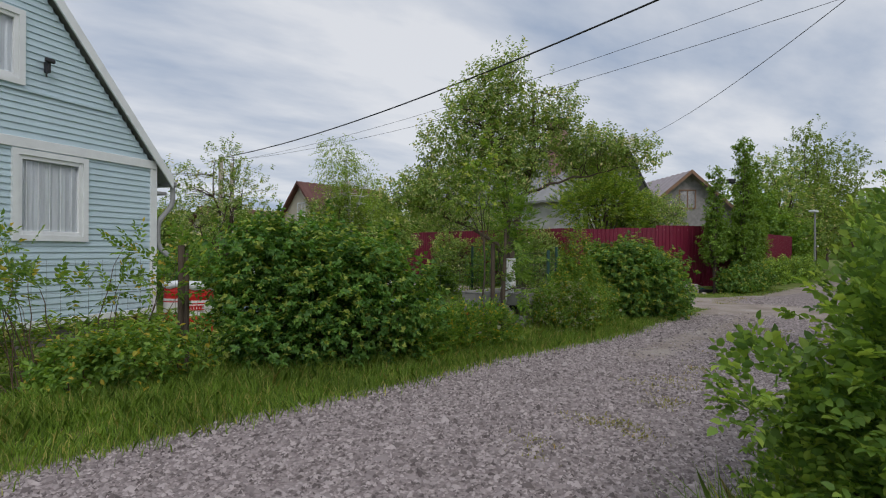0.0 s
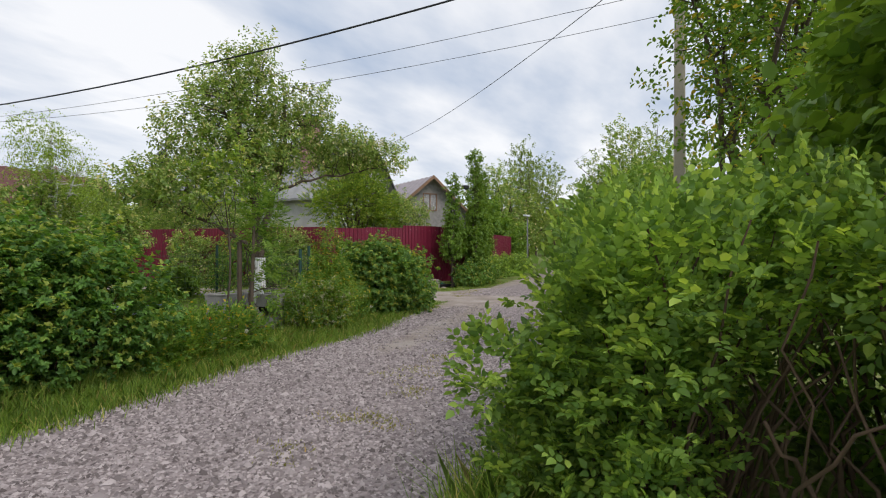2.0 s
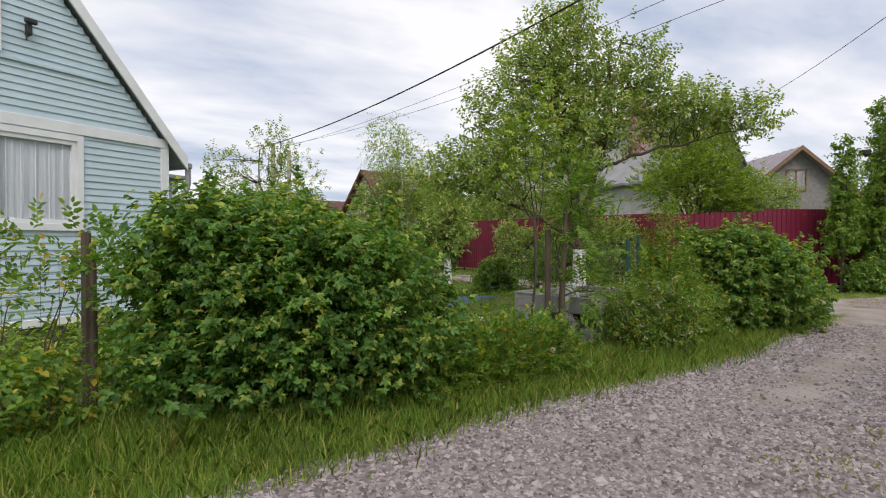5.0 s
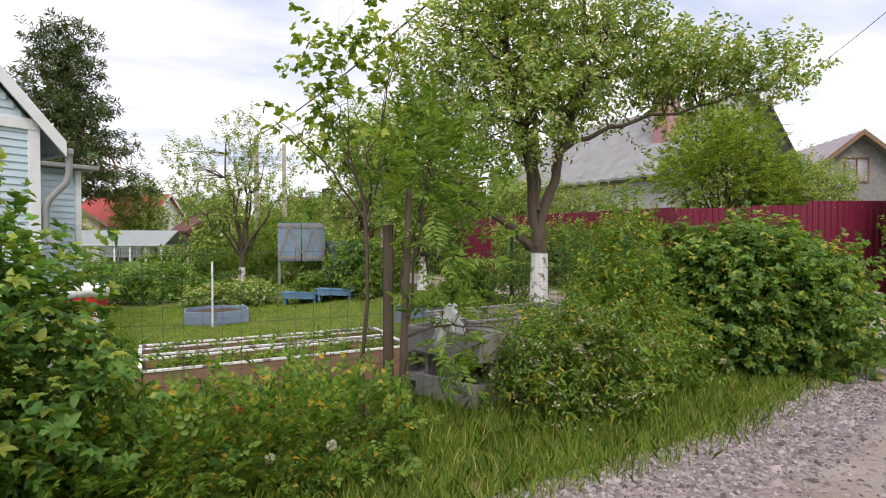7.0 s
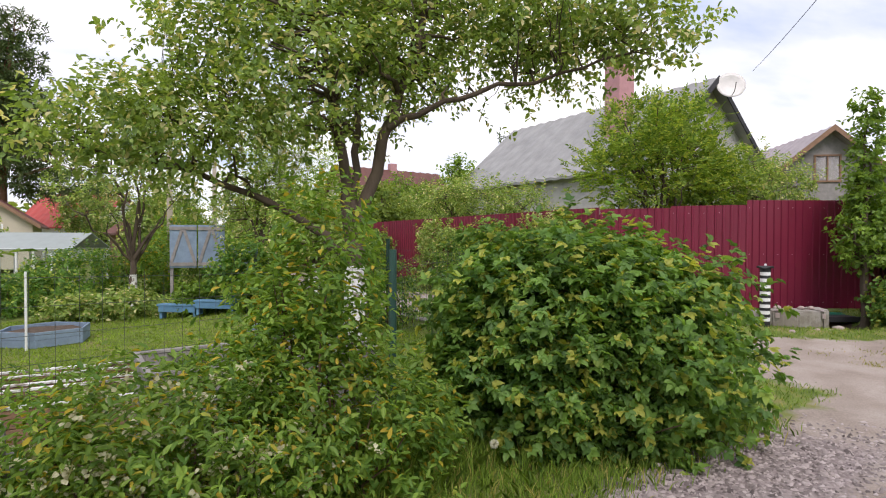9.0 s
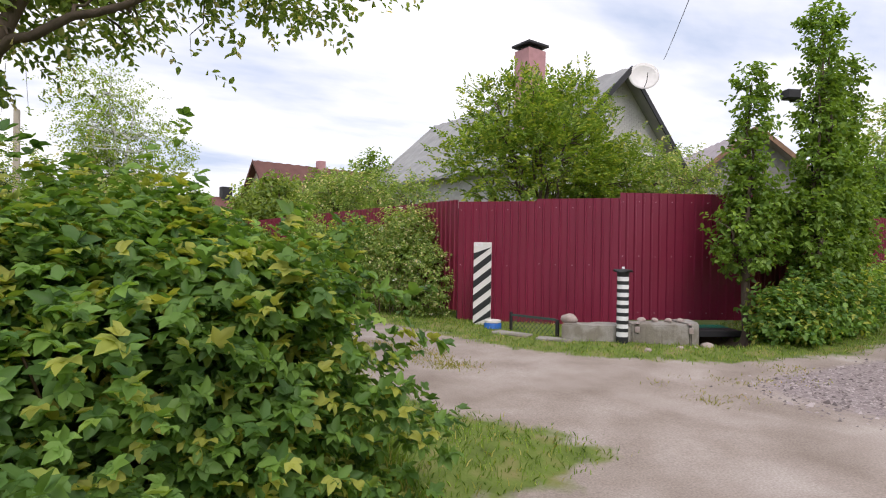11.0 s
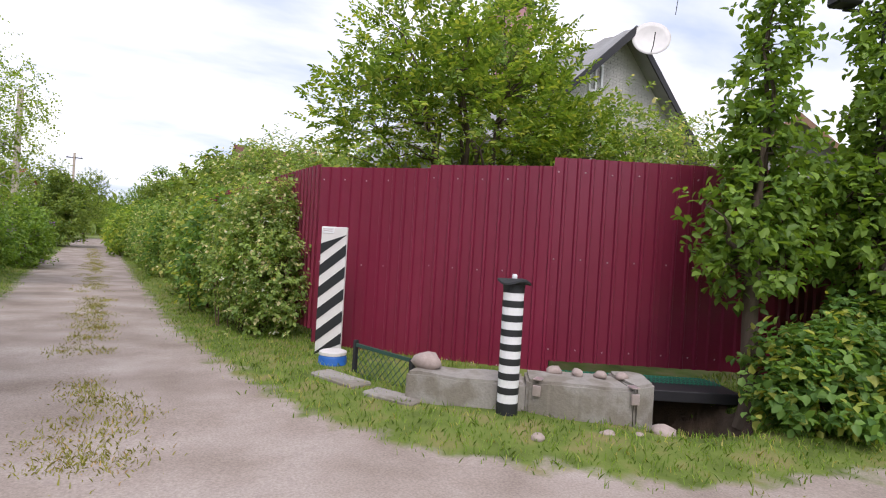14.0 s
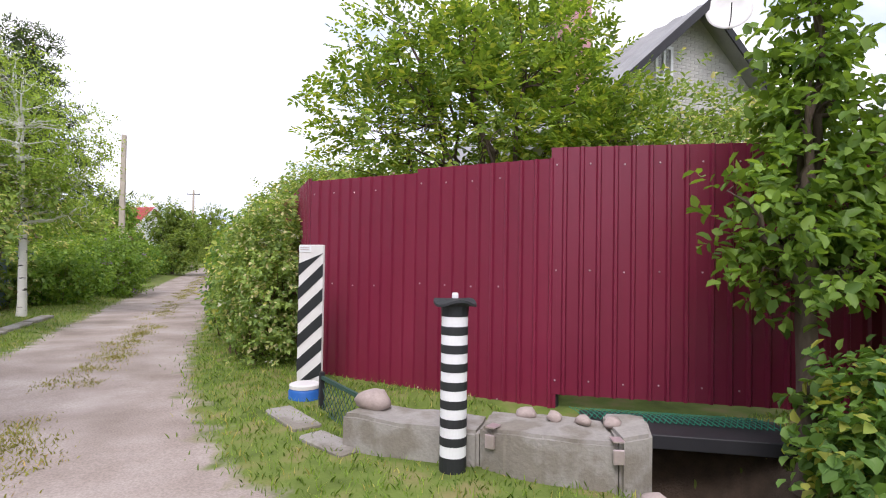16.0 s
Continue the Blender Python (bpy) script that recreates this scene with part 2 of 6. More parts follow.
def mesh_np(name, verts, faces, material, smooth=False):
    """A mesh from arrays: verts (n, 3), faces (m, k)."""
    me = bpy.data.meshes.new(name)
    v, f = np.asarray(verts, np.float32), np.asarray(faces, np.int32)
    k = f.shape[1]
    me.vertices.add(len(v))
    me.vertices.foreach_set("co", v.ravel())
    me.loops.add(f.size)
    me.loops.foreach_set("vertex_index", f.ravel())
    me.polygons.add(len(f))
    me.polygons.foreach_set("loop_start", np.arange(len(f), dtype=np.int32) * k)
    me.polygons.foreach_set("loop_total", np.full(len(f), k, np.int32))
    if smooth:
        me.polygons.foreach_set("use_smooth", np.ones(len(f), bool))
    me.materials.append(M[material])
    me.update(calc_edges=True)
    return me


def thing(name, x=0, y=0, z=0, rz=0, label="", category="", group="", kind=""):
    ob = new(name)
    ob.empty_display_size = 0.2
    ob.matrix_basis = pose(x, y, z, 0, 0, rz)
    return tagged(ob, label, category, group, kind)


def part(name, bm, material, parent, label="", smooth=False):
    """Links a bmesh (or a finished mesh) as one mesh object under a thing or a part."""
    if isinstance(bm, bpy.types.Mesh):
        me = bm
    else:
        me = bpy.data.meshes.new(name)
        bm.to_mesh(me)
        bm.free()
        me.materials.append(M[material])
        if smooth:
            for p in me.polygons:
                p.use_smooth = True
    ob = new(name, me)
    ob.parent = parent
    return tagged(ob, label)


def box(bm, x0, x1, y0, y1, z0, z1, bevel=0.0, m=None):
    r = bmesh.ops.create_cube(bm, size=1)
    vs = r["verts"]
    t = Matrix.Translation(((x0 + x1) / 2, (y0 + y1) / 2, (z0 + z1) / 2)) @ Matrix.Diagonal((x1 - x0, y1 - y0, z1 - z0, 1))
    bmesh.ops.transform(bm, matrix=(m @ t) if m else t, verts=vs)
    if bevel:
        es = list({e for v in vs for e in v.link_edges})
        bmesh.ops.bevel(bm, geom=es, offset=bevel, segments=1, affect="EDGES")
    return bm


def boxed(*a, **k):
    return box(bmesh.new(), *a, **k)


def lathe(profile, n=24, m=None):
    """A turned shape: profile rows of radius and height."""
    bm = bmesh.new()
    rings = [[bm.verts.new((r * math.cos(2 * math.pi * i / n), r * math.sin(2 * math.pi * i / n), z)) for i in range(n)] for r, z in profile]
    for a, b in zip(rings, rings[1:]):
        for i in range(n):
            bm.faces.new((a[i], a[(i + 1) % n], b[(i + 1) % n], b[i]))
    bm.faces.new(list(reversed(rings[0])))
    bm.faces.new(rings[-1])
    if m:
        bmesh.ops.transform(bm, matrix=m, verts=bm.verts[:])
    return bm


def prism(bm, pts, z0, z1):
    """An upright block over a plan outline."""
    lo = [bm.verts.new((x, y, z0)) for x, y in pts]
    hi = [bm.verts.new((x, y, z1)) for x, y in pts]
    bm.faces.new(list(reversed(lo)))
    bm.faces.new(hi)
    n = len(pts)
    for i in range(n):
        bm.faces.new((lo[i], lo[(i + 1) % n], hi[(i + 1) % n], hi[i]))
    return bm


def rock(size, seed, squash=0.6, sub=2):
    bm = bmesh.new()
    bmesh.ops.create_icosphere(bm, subdivisions=sub, radius=1)
    for v in bm.verts:
        k = 1 + 0.35 * noise.noise(v.co * 1.3 + Vector((seed * 3.1, 0, 0)))
        v.co = Vector((v.co.x * size * k, v.co.y * size * k * 0.8, v.co.z * size * k * squash))
    return bm


def tubes(paths, sides=6):
    """Round, tapered stems: paths of (points, radii). Returns verts and quads."""
    V, F, base = [], [], 0
    ang = np.arange(sides) * 2 * np.pi / sides
    ca, sa = np.cos(ang)[:, None], np.sin(ang)[:, None]
    for pts, rad in paths:
        P = np.asarray(pts, float)
        T = np.gradient(P, axis=0)
        T /= np.linalg.norm(T, axis=1)[:, None] + 1e-9
        ref = np.array([1.0, 0, 0]) if abs(T[:, 2]).mean() > 0.6 else np.array([0, 0, 1.0])
        U = np.cross(T, ref)
        U /= np.linalg.norm(U, axis=1)[:, None] + 1e-9
        W = np.cross(T, U)
        m = len(P)
        for i in range(m):
            V.append(P[i] + rad[i] * (ca * U[i] + sa * W[i]))
        idx = base + np.arange(m * sides).reshape(m, sides)
        a, b = idx[:-1], idx[1:]
        F.append(np.stack([a, np.roll(a, -1, 1), np.roll(b, -1, 1), b], -1).reshape(-1, 4))
        base += m * sides
    return np.concatenate(V), np.concatenate(F)


def bend(a, b, sag, n=5, wob=0.0, rng=RNG):
    """A curved line from a to b; sag lifts its middle."""
    a, b = np.asarray(a, float), np.asarray(b, float)
    s = np.linspace(0, 1, n)[:, None]
    p = a * (1 - s) + b * s
    p[:, 2] += sag * 4 * (s * (1 - s))[:, 0]
    if wob:
        p[1:-1] += rng.normal(0, wob, (n - 2, 3))
    return p


def unit(v):
    return v / (np.linalg.norm(v, axis=-1, keepdims=True) + 1e-9)


def leaves(P, D, N, L, W, fold=0.15):
    """Leaves with a folded midrib: two quads each."""
    n = len(P)
    S = unit(np.cross(D, N))
    N = np.cross(S, D)
    L, W = np.broadcast_to(L, n)[:, None], np.broadcast_to(W, n)[:, None]
    up_ = N * W * fold
    V = np.stack([P, P + D * L * 0.3 + S * W * 0.5 + up_, P + D * L * 0.72 + S * W * 0.36 + up_, P + D * L - N * L * 0.12,
                  P + D * L * 0.72 - S * W * 0.36 + up_, P + D * L * 0.3 - S * W * 0.5 + up_], 1).reshape(-1, 3)
    b = (np.arange(n) * 6)[:, None]
    F = np.concatenate([b + np.array([0, 1, 2, 3]), b + np.array([0, 3, 4, 5])], 0)
    return V, F


def lobed(P, D, N, L, W):
    """Three-lobed leaves: a middle blade and two side blades on one stalk point."""
    n = len(P)
    V, F = leaves(P, D, N, L, W * 0.62)
    S = unit(np.cross(D, N))
    allv, allf = [V], [F]
    for sg in (1, -1):
        v2, f2 = leaves(P, unit(D * 0.62 + S * sg * 0.8), N, L * 0.74, W * 0.55)
        f2 = f2 + len(V) * len(allv)
        f2[:, 0] = np.tile(np.arange(n) * 6, 2)
        allv.append(v2)
        allf.append(f2)
    return np.concatenate(allv), np.concatenate(allf)


def sprigs(C, A, n, length, L, W, pinnate, rng):
    """Leaf sprays: n leaves along an axis A from each point C; pinnate ones lie in one plane."""
    m = len(C)
    side = unit(np.cross(A, rng.normal(0, 0.35, (m, 3)) + np.array([0, 0, 1.0])))
    nor = unit(np.cross(side, A))
    s = (np.arange(n) + 0.5) / n
    P = C[:, None] + A[:, None] * (s[None, :, None] * length) * rng.uniform(0.7, 1.25, (m, 1, 1))
    if pinnate == 1:
        sg = np.where(np.arange(n) % 2 == 0, 1.0, -1.0)
        D = A[:, None] * 0.55 + side[:, None] * sg[None, :, None] + rng.normal(0, 0.12, (m, n, 3))
        D[:, -1] = A + rng.normal(0, 0.1, (m, 3))
        N = np.broadcast_to(nor[:, None], (m, n, 3)) + rng.normal(0, 0.2, (m, n, 3))
    else:
        th = np.arange(n) * 2.4 + rng.uniform(0, 6.3, (m, 1))
        D = A[:, None] * 0.5 + side[:, None] * np.cos(th)[..., None] + nor[:, None] * np.sin(th)[..., None] + rng.normal(0, 0.2, (m, n, 3))
        D[..., 2] -= 0.15
        N = A[:, None] * 0.4 + np.array([0, 0, 1.0]) + rng.normal(0, 0.4, (m, n, 3))
    k = rng.uniform(0.65, 1.2, m * n)
    make = lobed if pinnate == 2 else leaves
    return make(P.reshape(-1, 3), unit(D.reshape(-1, 3)), unit(N.reshape(-1, 3)), L * k, W * k)


def lumps(blobs, count, rng, shell=0.55, rough=0.28, floor=0.05):
    """Points in a union of uneven ellipsoids, most of them near the skin, with the outward way at each."""
    vol = np.array([b[3] * b[4] + b[4] * b[5] + b[3] * b[5] for b in blobs])
    pick = rng.choice(len(blobs), count, p=vol / vol.sum())
    B = np.array(blobs, float)[pick]
    d = unit(rng.normal(0, 1, (count, 3)))
    ph = B[:, :3].sum(1)[:, None]
    bump_ = np.sin(d[:, :1] * 5 + ph) * np.sin(d[:, 1:2] * 6 + ph * 1.7) + 0.7 * np.sin(d[:, 2:] * 7 + ph * 0.6) * np.sin(d[:, :1] * 9 + ph)
    r = (shell + (1 - shell) * rng.random((count, 1)) ** 0.5) * (1 + rough * bump_ * 0.6) * (1 + 0.12 * rng.normal(0, 1, (count, 1)))
    P = B[:, :3] + d * B[:, 3:] * r
    out = unit(d / B[:, 3:])
    ok = P[:, 2] > floor
    return P[ok], out[ok]


def bush(name, x, y, z, blobs, count, leaf, material, label, category="bush", seed=1, stems=14, stemr=0.012, shell=0.5, upward=0.5, flowers=None, group="", stemlow=0.0, rough=0.28):
    """A shrub: stems from the ground and a crown of leaf sprays. leaf = (n, spray length, leaf length, width, pinnate)."""
    rng = np.random.default_rng(seed)
    ob = thing(name, x, y, z, 0, label, category, group)
    P, out = lumps(blobs, count, rng, shell, rough)
    A = unit(out + np.array([0, 0, upward]) + rng.normal(0, 0.45, P.shape))
    n, ln, L, W, pin = leaf
    V, F = sprigs(P, A, n, ln, L, W, pin, rng)
    part("crown", mesh_np("crown", V, F, material), material, ob)
    paths = []
    cx, cy = np.mean([b[0] for b in blobs]), np.mean([b[1] for b in blobs])
    for i in rng.choice(len(P), min(stems, len(P)), replace=False):
        tip = P[i]
        b0 = np.array([cx + (tip[0] - cx) * 0.6 + rng.normal(0, 0.06), cy + (tip[1] - cy) * 0.35 + rng.normal(0, 0.05), -0.12])
        pts = bend(b0, tip, 0.12 * tip[2], 6, 0.025, rng)
        paths.append((pts, np.linspace(stemr, stemr * 0.35, 6) * rng.uniform(0.6, 1.2)))
    V, F = tubes(paths, 5)
    part("branchwork", mesh_np("branchwork", V, F, "twig", True), "twig", ob)
    if flowers:
        fm, fc, fs = flowers
        i = rng.choice(len(P), fc)
        Q = P[i] + out[i] * 0.05
        m = 9
        C = (Q[:, None] + rng.normal(0, fs * 0.45, (fc, m, 3)) * np.array([1, 1, 0.6])).reshape(-1, 3)
        D = unit(rng.normal(0, 1, C.shape) + np.array([0, 0, 0.3]))
        V, F = leaves(C, D, unit(rng.normal(0, 0.5, C.shape) + np.array([0, 0, 1])), fs * 0.5, fs * 0.45)
        part("blossoms", mesh_np("blossoms", V, F, fm), fm, ob)
    return ob


def tree(name, x, y, z, blobs, count, leaf, material, label, category="tree", seed=1, fork=1.6, trunkr=0.13, limbs=7, twigs=160, bark="bark", shell=0.25, lean=(0, 0), white=0.0, flowers=None, group="", droop=0.0, upward=0.4, mains=None):
    """A tree: a tapered trunk that forks into limbs, twigs to the crown's clumps, and leaf sprays."""
    rng = np.random.default_rng(seed)
    ob = thing(name, x, y, z, 0, label, category, group)
    B = np.array(blobs, float)
    top = np.array([lean[0], lean[1], fork])
    paths = [(bend((0, 0, -0.15), top, 0, 6, 0.025, rng), trunkr * np.array([1.25, 1.0, 0.92, 0.88, 0.84, 0.8]))]
    nodes = []
    ends, _ = lumps(blobs, limbs * 3, rng, 0.3, 0.1)
    ends = ends[np.argsort(-ends[:, 2])]
    ends = np.concatenate([ends[:2], ends[rng.choice(len(ends), limbs - 2, replace=False)]]) if len(ends) > limbs else ends
    for bough, r0 in mains or ():
        P0 = np.array(bough, float)
        s_ = np.linspace(0, len(P0) - 1, 14)
        pts = np.stack([np.interp(s_, np.arange(len(P0)), P0[:, c]) for c in range(3)], -1)
        pts[1:-1] = (pts[:-2] + 2 * pts[1:-1] + pts[2:]) / 4 + rng.normal(0, 0.018, (12, 3))
        r = np.linspace(r0, r0 * 0.3, 14)
        paths.append((pts, r))
        nodes += [(p, q) for p, q in zip(pts[4:], r[4:])]
    for e in ends:
        if mains:
            near_ = min(nodes, key=lambda q: np.linalg.norm(q[0] - e) + 0.8 * max(0, q[0][2] - e[2]))
            pts = bend(near_[0], e, 0.08, 8, 0.04, rng)
            r = np.linspace(near_[1] * 0.7, 0.009, 8)
            paths.append((pts, r))
            nodes += [(p, q) for p, q in zip(pts[2:], r[2:])]
            continue
        st = top * rng.uniform(0.82, 1.0)
        pts = bend(st, e, 0.1 * np.linalg.norm(e - st) * rng.uniform(-0.6, 0.9), 8, 0.05 * np.linalg.norm(e - st) / 2.5, rng)
        r = np.linspace(trunkr * 0.62, trunkr * 0.12, 8) * rng.uniform(0.7, 1.1)
        paths.append((pts, r))
        nodes += [(p, q) for p, q in zip(pts[2:], r[2:])]
    P, out = lumps(blobs, count, rng, shell)
    NP = np.array([p for p, _ in nodes])
    tips = P[rng.choice(len(P), min(twigs, len(P)), replace=False)]
    for t in tips:
        i = np.argmin(np.linalg.norm(NP - t, axis=1) + 0.35 * np.maximum(0, NP[:, 2] - t[2]))
        r0 = min(nodes[i][1] * 0.6, trunkr * 0.22)
        paths.append((bend(NP[i], t, 0.05, 5, 0.03, rng), np.linspace(r0, r0 * 0.25, 5)))
    V, F = tubes(paths, 7)
    part("trunk", mesh_np("trunk", V, F, bark, True), bark, ob)
    if white:
        k = trunkr + 0.012
        f = white / fork
        pts = bend((0, 0, -0.1), (top[0] * f, top[1] * f, white), 0, 5, 0.0, rng)
        V, F = tubes([(pts, k * np.array([1.55, 1.22, 1.04, 0.95, 0.9]))], 12)
        part("whitewash", mesh_np("whitewash", V, F, "whitewash", True), "whitewash", ob, "flaking white limewash on the lower trunk")
    A = unit(out + np.array([0, 0, upward]) + rng.normal(0, 0.5, P.shape))
    A[:, 2] -= droop
    A = unit(A)
    n, ln, L, W, pin = leaf
    V, F = sprigs(P, A, n, ln, L, W, pin, rng)
    part("crown", mesh_np("crown", V, F, material), material, ob)
    if flowers:
        fm, fc, fs = flowers
        Q = P[rng.choice(len(P), fc)]
        C = (Q[:, None] + rng.normal(0, fs, (fc, 8, 3))).reshape(-1, 3)
        V, F = leaves(C, unit(rng.normal(0, 1, C.shape)), unit(rng.normal(0, 0.6, C.shape) + np.array([0, 0, 1])), fs * 0.6, fs * 0.55)
        part("blossoms", mesh_np("blossoms", V, F, fm), fm, ob)
    return ob


# ---- the plan of the roads ----
ROAD_L = [(-9, 3.0), (-3, 3.9), (0, 4.32), (2, 4.65), (4.5, 5.15), (8, 5.55), (9.3, 6.0), (11.5, 6.45), (12.9, 6.75), (12.75, 7.4), (12.35, 8.1), (12.05, 9.9), (11.5, 13.4), (10.95, 16.9), (9.6, 25), (8.2, 35), (5.6, 53), (0, 95)]
ROAD_R = [(2.6, 95), (8.2, 54), (10.9, 34), (12.35, 22.9), (13.2, 17.0), (13.68, 13.7), (14.0, 12.2), (14.28, 11.2), (14.68, 10.0), (15.12, 9.25), (16.4, 8.3), (18.5, 8.0), (27, 9.4), (45, 13.4), (80, 21)]
ROAD_S = [(80, 18), (45, 10.6), (27, 6.4), (20, 5.0), (15, 3.9), (12, 3.0), (8, 2.15), (4, 1.65), (2.8, 1.3), (2.0, 0.75), (0, -0.8), (-9, -2.2)]
ROAD = ROAD_L + ROAD_R + ROAD_S


def inside_dist(poly, X, Y):
    """Signed distance to an outline in plan: positive inside."""
    P = np.array(poly, float)
    Q = np.roll(P, -1, 0)
    best = np.full(X.shape, 1e9)
    ins = np.zeros(X.shape, bool)
    for (x0, y0), (x1, y1) in zip(P, Q):
        dx, dy = x1 - x0, y1 - y0
        t = np.clip(((X - x0) * dx + (Y - y0) * dy) / (dx * dx + dy * dy), 0, 1)
        best = np.minimum(best, (X - x0 - t * dx) ** 2 + (Y - y0 - t * dy) ** 2)
        c = (y0 > Y) != (y1 > Y)
        if y0 != y1:
            ins ^= c & (X < (x1 - x0) * (Y - y0) / (y1 - y0) + x0)
    return np.where(ins, 1, -1) * np.sqrt(best)


def smooth(a, b, x):
    t = np.clip((x - a) / (b - a), 0, 1)
    return t * t * (3 - 2 * t)


def gravel_amount(X, Y):
    """1 where loose crushed stone lies on the road, 0 on packed earth."""
    a = 1 - smooth(10.8, 13.0, X + 0.35 * np.sin(Y * 2.1) + 0.5 * (Y - 5.5))
    off = (Y - 4.15 - 0.2 * (X - 5.8)) / 0.42
    a = a * (1 - 0.85 * np.exp(-off * off) * smooth(5.2, 6.8, X))
    b = smooth(15.0, 16.2, X) * (1 - smooth(7.3, 7.9, Y))
    return np.maximum(a, b)


def ground_z(X, Y):
    d = inside_dist(ROAD, X, Y)
    garden = smooth(1.4, 4.2, -d) * (1 - smooth(9.5, 11.5, X + 0.12 * (Y - 8))) * smooth(4, 7, Y)
    z = -0.42 * garden
    pit = np.exp(-(((X - 17.55) / 0.62) ** 2 + ((Y - 9.65) / 0.62) ** 2) ** 2)
    ua, va = (X - 16.45) * 0.74 - (Y - 10.4) * 0.67, (X - 16.45) * 0.67 + (Y - 10.4) * 0.74
    pit2 = np.exp(-(ua / 1.05) ** 4 - (va / 0.36) ** 4)
    z = z - 0.95 * pit - 0.75 * pit2 * (1 - pit) + 0.05 * smooth(0.05, 0.5, -d) * (1 - garden)
    return z + 0.012 * np.sin(X * 1.7 + np.sin(Y)) * np.cos(Y * 1.3)


def gz(x, y):
    return float(ground_z(np.array([float(x)]), np.array([float(y)]))[0])


def coords(lo, hi, step, far):
    mid = np.arange(lo, hi, step)
    g = np.array([1, 2.5, 6, 15, 40, 100, 300, 900, 2500.0])
    return np.concatenate([lo - g[::-1] * far, mid, hi + g * far])


gx, gy = coords(-5, 34, 0.16, 1.0), coords(-4, 58, 0.16, 1.0)
GX, GY = np.meshgrid(gx, gy, indexing="ij")
GZ = ground_z(GX, GY)
nx, ny = GX.shape
idx = np.arange(nx * ny).reshape(nx, ny)
quads = np.stack([idx[:-1, :-1], idx[1:, :-1], idx[1:, 1:], idx[:-1, 1:]], -1).reshape(-1, 4)
groundmat = bpy.data.materials.new("ground_cover")
M["ground"] = groundmat
gme = mesh_np("ground", np.stack([GX, GY, GZ], -1).reshape(-1, 3), quads, "ground", True)
for nm, val in (("road", np.clip(inside_dist(ROAD, GX, GY), -3, 3)), ("loose", gravel_amount(GX, GY))):
    at = gme.attributes.new(nm, "FLOAT", "POINT")
    at.data.foreach_set("value", val.astype(np.float32).ravel())
ground = tagged(new("ground", gme), "grassy verge, gravel road and packed earth lane", "ground", "", "structure")


def build_ground_material():
    groundmat.use_nodes = True
    n, l = groundmat.node_tree.nodes, groundmat.node_tree.links
    b = n["Principled BSDF"]
    b.inputs["Roughness"].default_value = 0.95
    b.inputs["Specular IOR Level"].default_value = 0.2
    tc = n.new("ShaderNodeTexCoord")

    def ns(scale, detail=4):
        q = n.new("ShaderNodeTexNoise")
        q.inputs["Scale"].default_value, q.inputs["Detail"].default_value = scale, detail
        l.new(tc.outputs["Object"], q.inputs["Vector"])
        return q.outputs["Fac"]

    def ramp_(src, *stops):
        r = n.new("ShaderNodeValToRGB")
        e = r.color_ramp.elements
        e[0].position, e[0].color = stops[0][0], (*stops[0][1], 1)
        e[1].position, e[1].color = stops[-1][0], (*stops[-1][1], 1)
        for p, c in stops[1:-1]:
            e.new(p).color = (*c, 1)
        l.new(src, r.inputs[0])
        return r.outputs[0]

    def mixc(f, a, c):
        q = n.new("ShaderNodeMixRGB")
        l.new(f, q.inputs[0])
        l.new(a, q.inputs[1])
        l.new(c, q.inputs[2])
        return q.outputs[0]

    def rng_(src, a, c):
        q = n.new("ShaderNodeMapRange")
        q.inputs["From Min"].default_value, q.inputs["From Max"].default_value = a, c
        l.new(src, q.inputs["Value"])
        return q.outputs[0]

    def math_(op, a, c, k=None):
        q = n.new("ShaderNodeMath")
        q.operation = op
        for i, s in enumerate((a, c, k)):
            if s is None:
                continue
            if isinstance(s, (int, float)):
                q.inputs[i].default_value = s
            else:
                l.new(s, q.inputs[i])
        return q.outputs[0]

    road = n.new("ShaderNodeAttribute")
    road.attribute_name = "road"
    loose = n.new("ShaderNodeAttribute")
    loose.attribute_name = "loose"
    grass = ramp_(ns(3.5), (0.3, (0.085, 0.12, 0.025)), (0.5, (0.14, 0.19, 0.04)), (0.68, (0.22, 0.20, 0.08)))
    vor = n.new("ShaderNodeTexVoronoi")
    vor.inputs["Scale"].default_value = 34
    l.new(tc.outputs["Object"], vor.inputs["Vector"])
    stones = ramp_(vor.outputs["Color"], (0.0, (0.20, 0.165, 0.16)), (0.5, (0.30, 0.25, 0.245)), (1.0, (0.40, 0.345, 0.335)))
    earth = ramp_(ns(1.3, 8), (0.3, (0.245, 0.20, 0.168)), (0.5, (0.34, 0.285, 0.248)), (0.7, (0.43, 0.375, 0.34)))
    fine = ramp_(ns(70, 3), (0.3, (0.80, 0.80, 0.80)), (0.7, (1.15, 1.15, 1.15)))
    em = n.new("ShaderNodeMixRGB")
    em.blend_type = "MULTIPLY"
    em.inputs[0].default_value = 1
    l.new(earth, em.inputs[1])
    l.new(fine, em.inputs[2])
    lo = rng_(math_("MULTIPLY_ADD", ns(2.5), 0.7, math_("ADD", loose.outputs["Fac"], -0.35)), 0.35, 0.65)
    surf = mixc(lo, em.outputs[0], stones)
    edge = rng_(math_("MULTIPLY_ADD", ns(4.0), 0.7, math_("ADD", road.outputs["Fac"], -0.35)), -0.06, 0.10)
    l.new(mixc(edge, grass, surf), b.inputs["Base Color"])
    h = math_("MULTIPLY", vor.outputs["Distance"], math_("MULTIPLY", lo, -1.0))
    h = math_("MULTIPLY_ADD", ns(45), 0.35, h)
    bp = n.new("ShaderNodeBump")
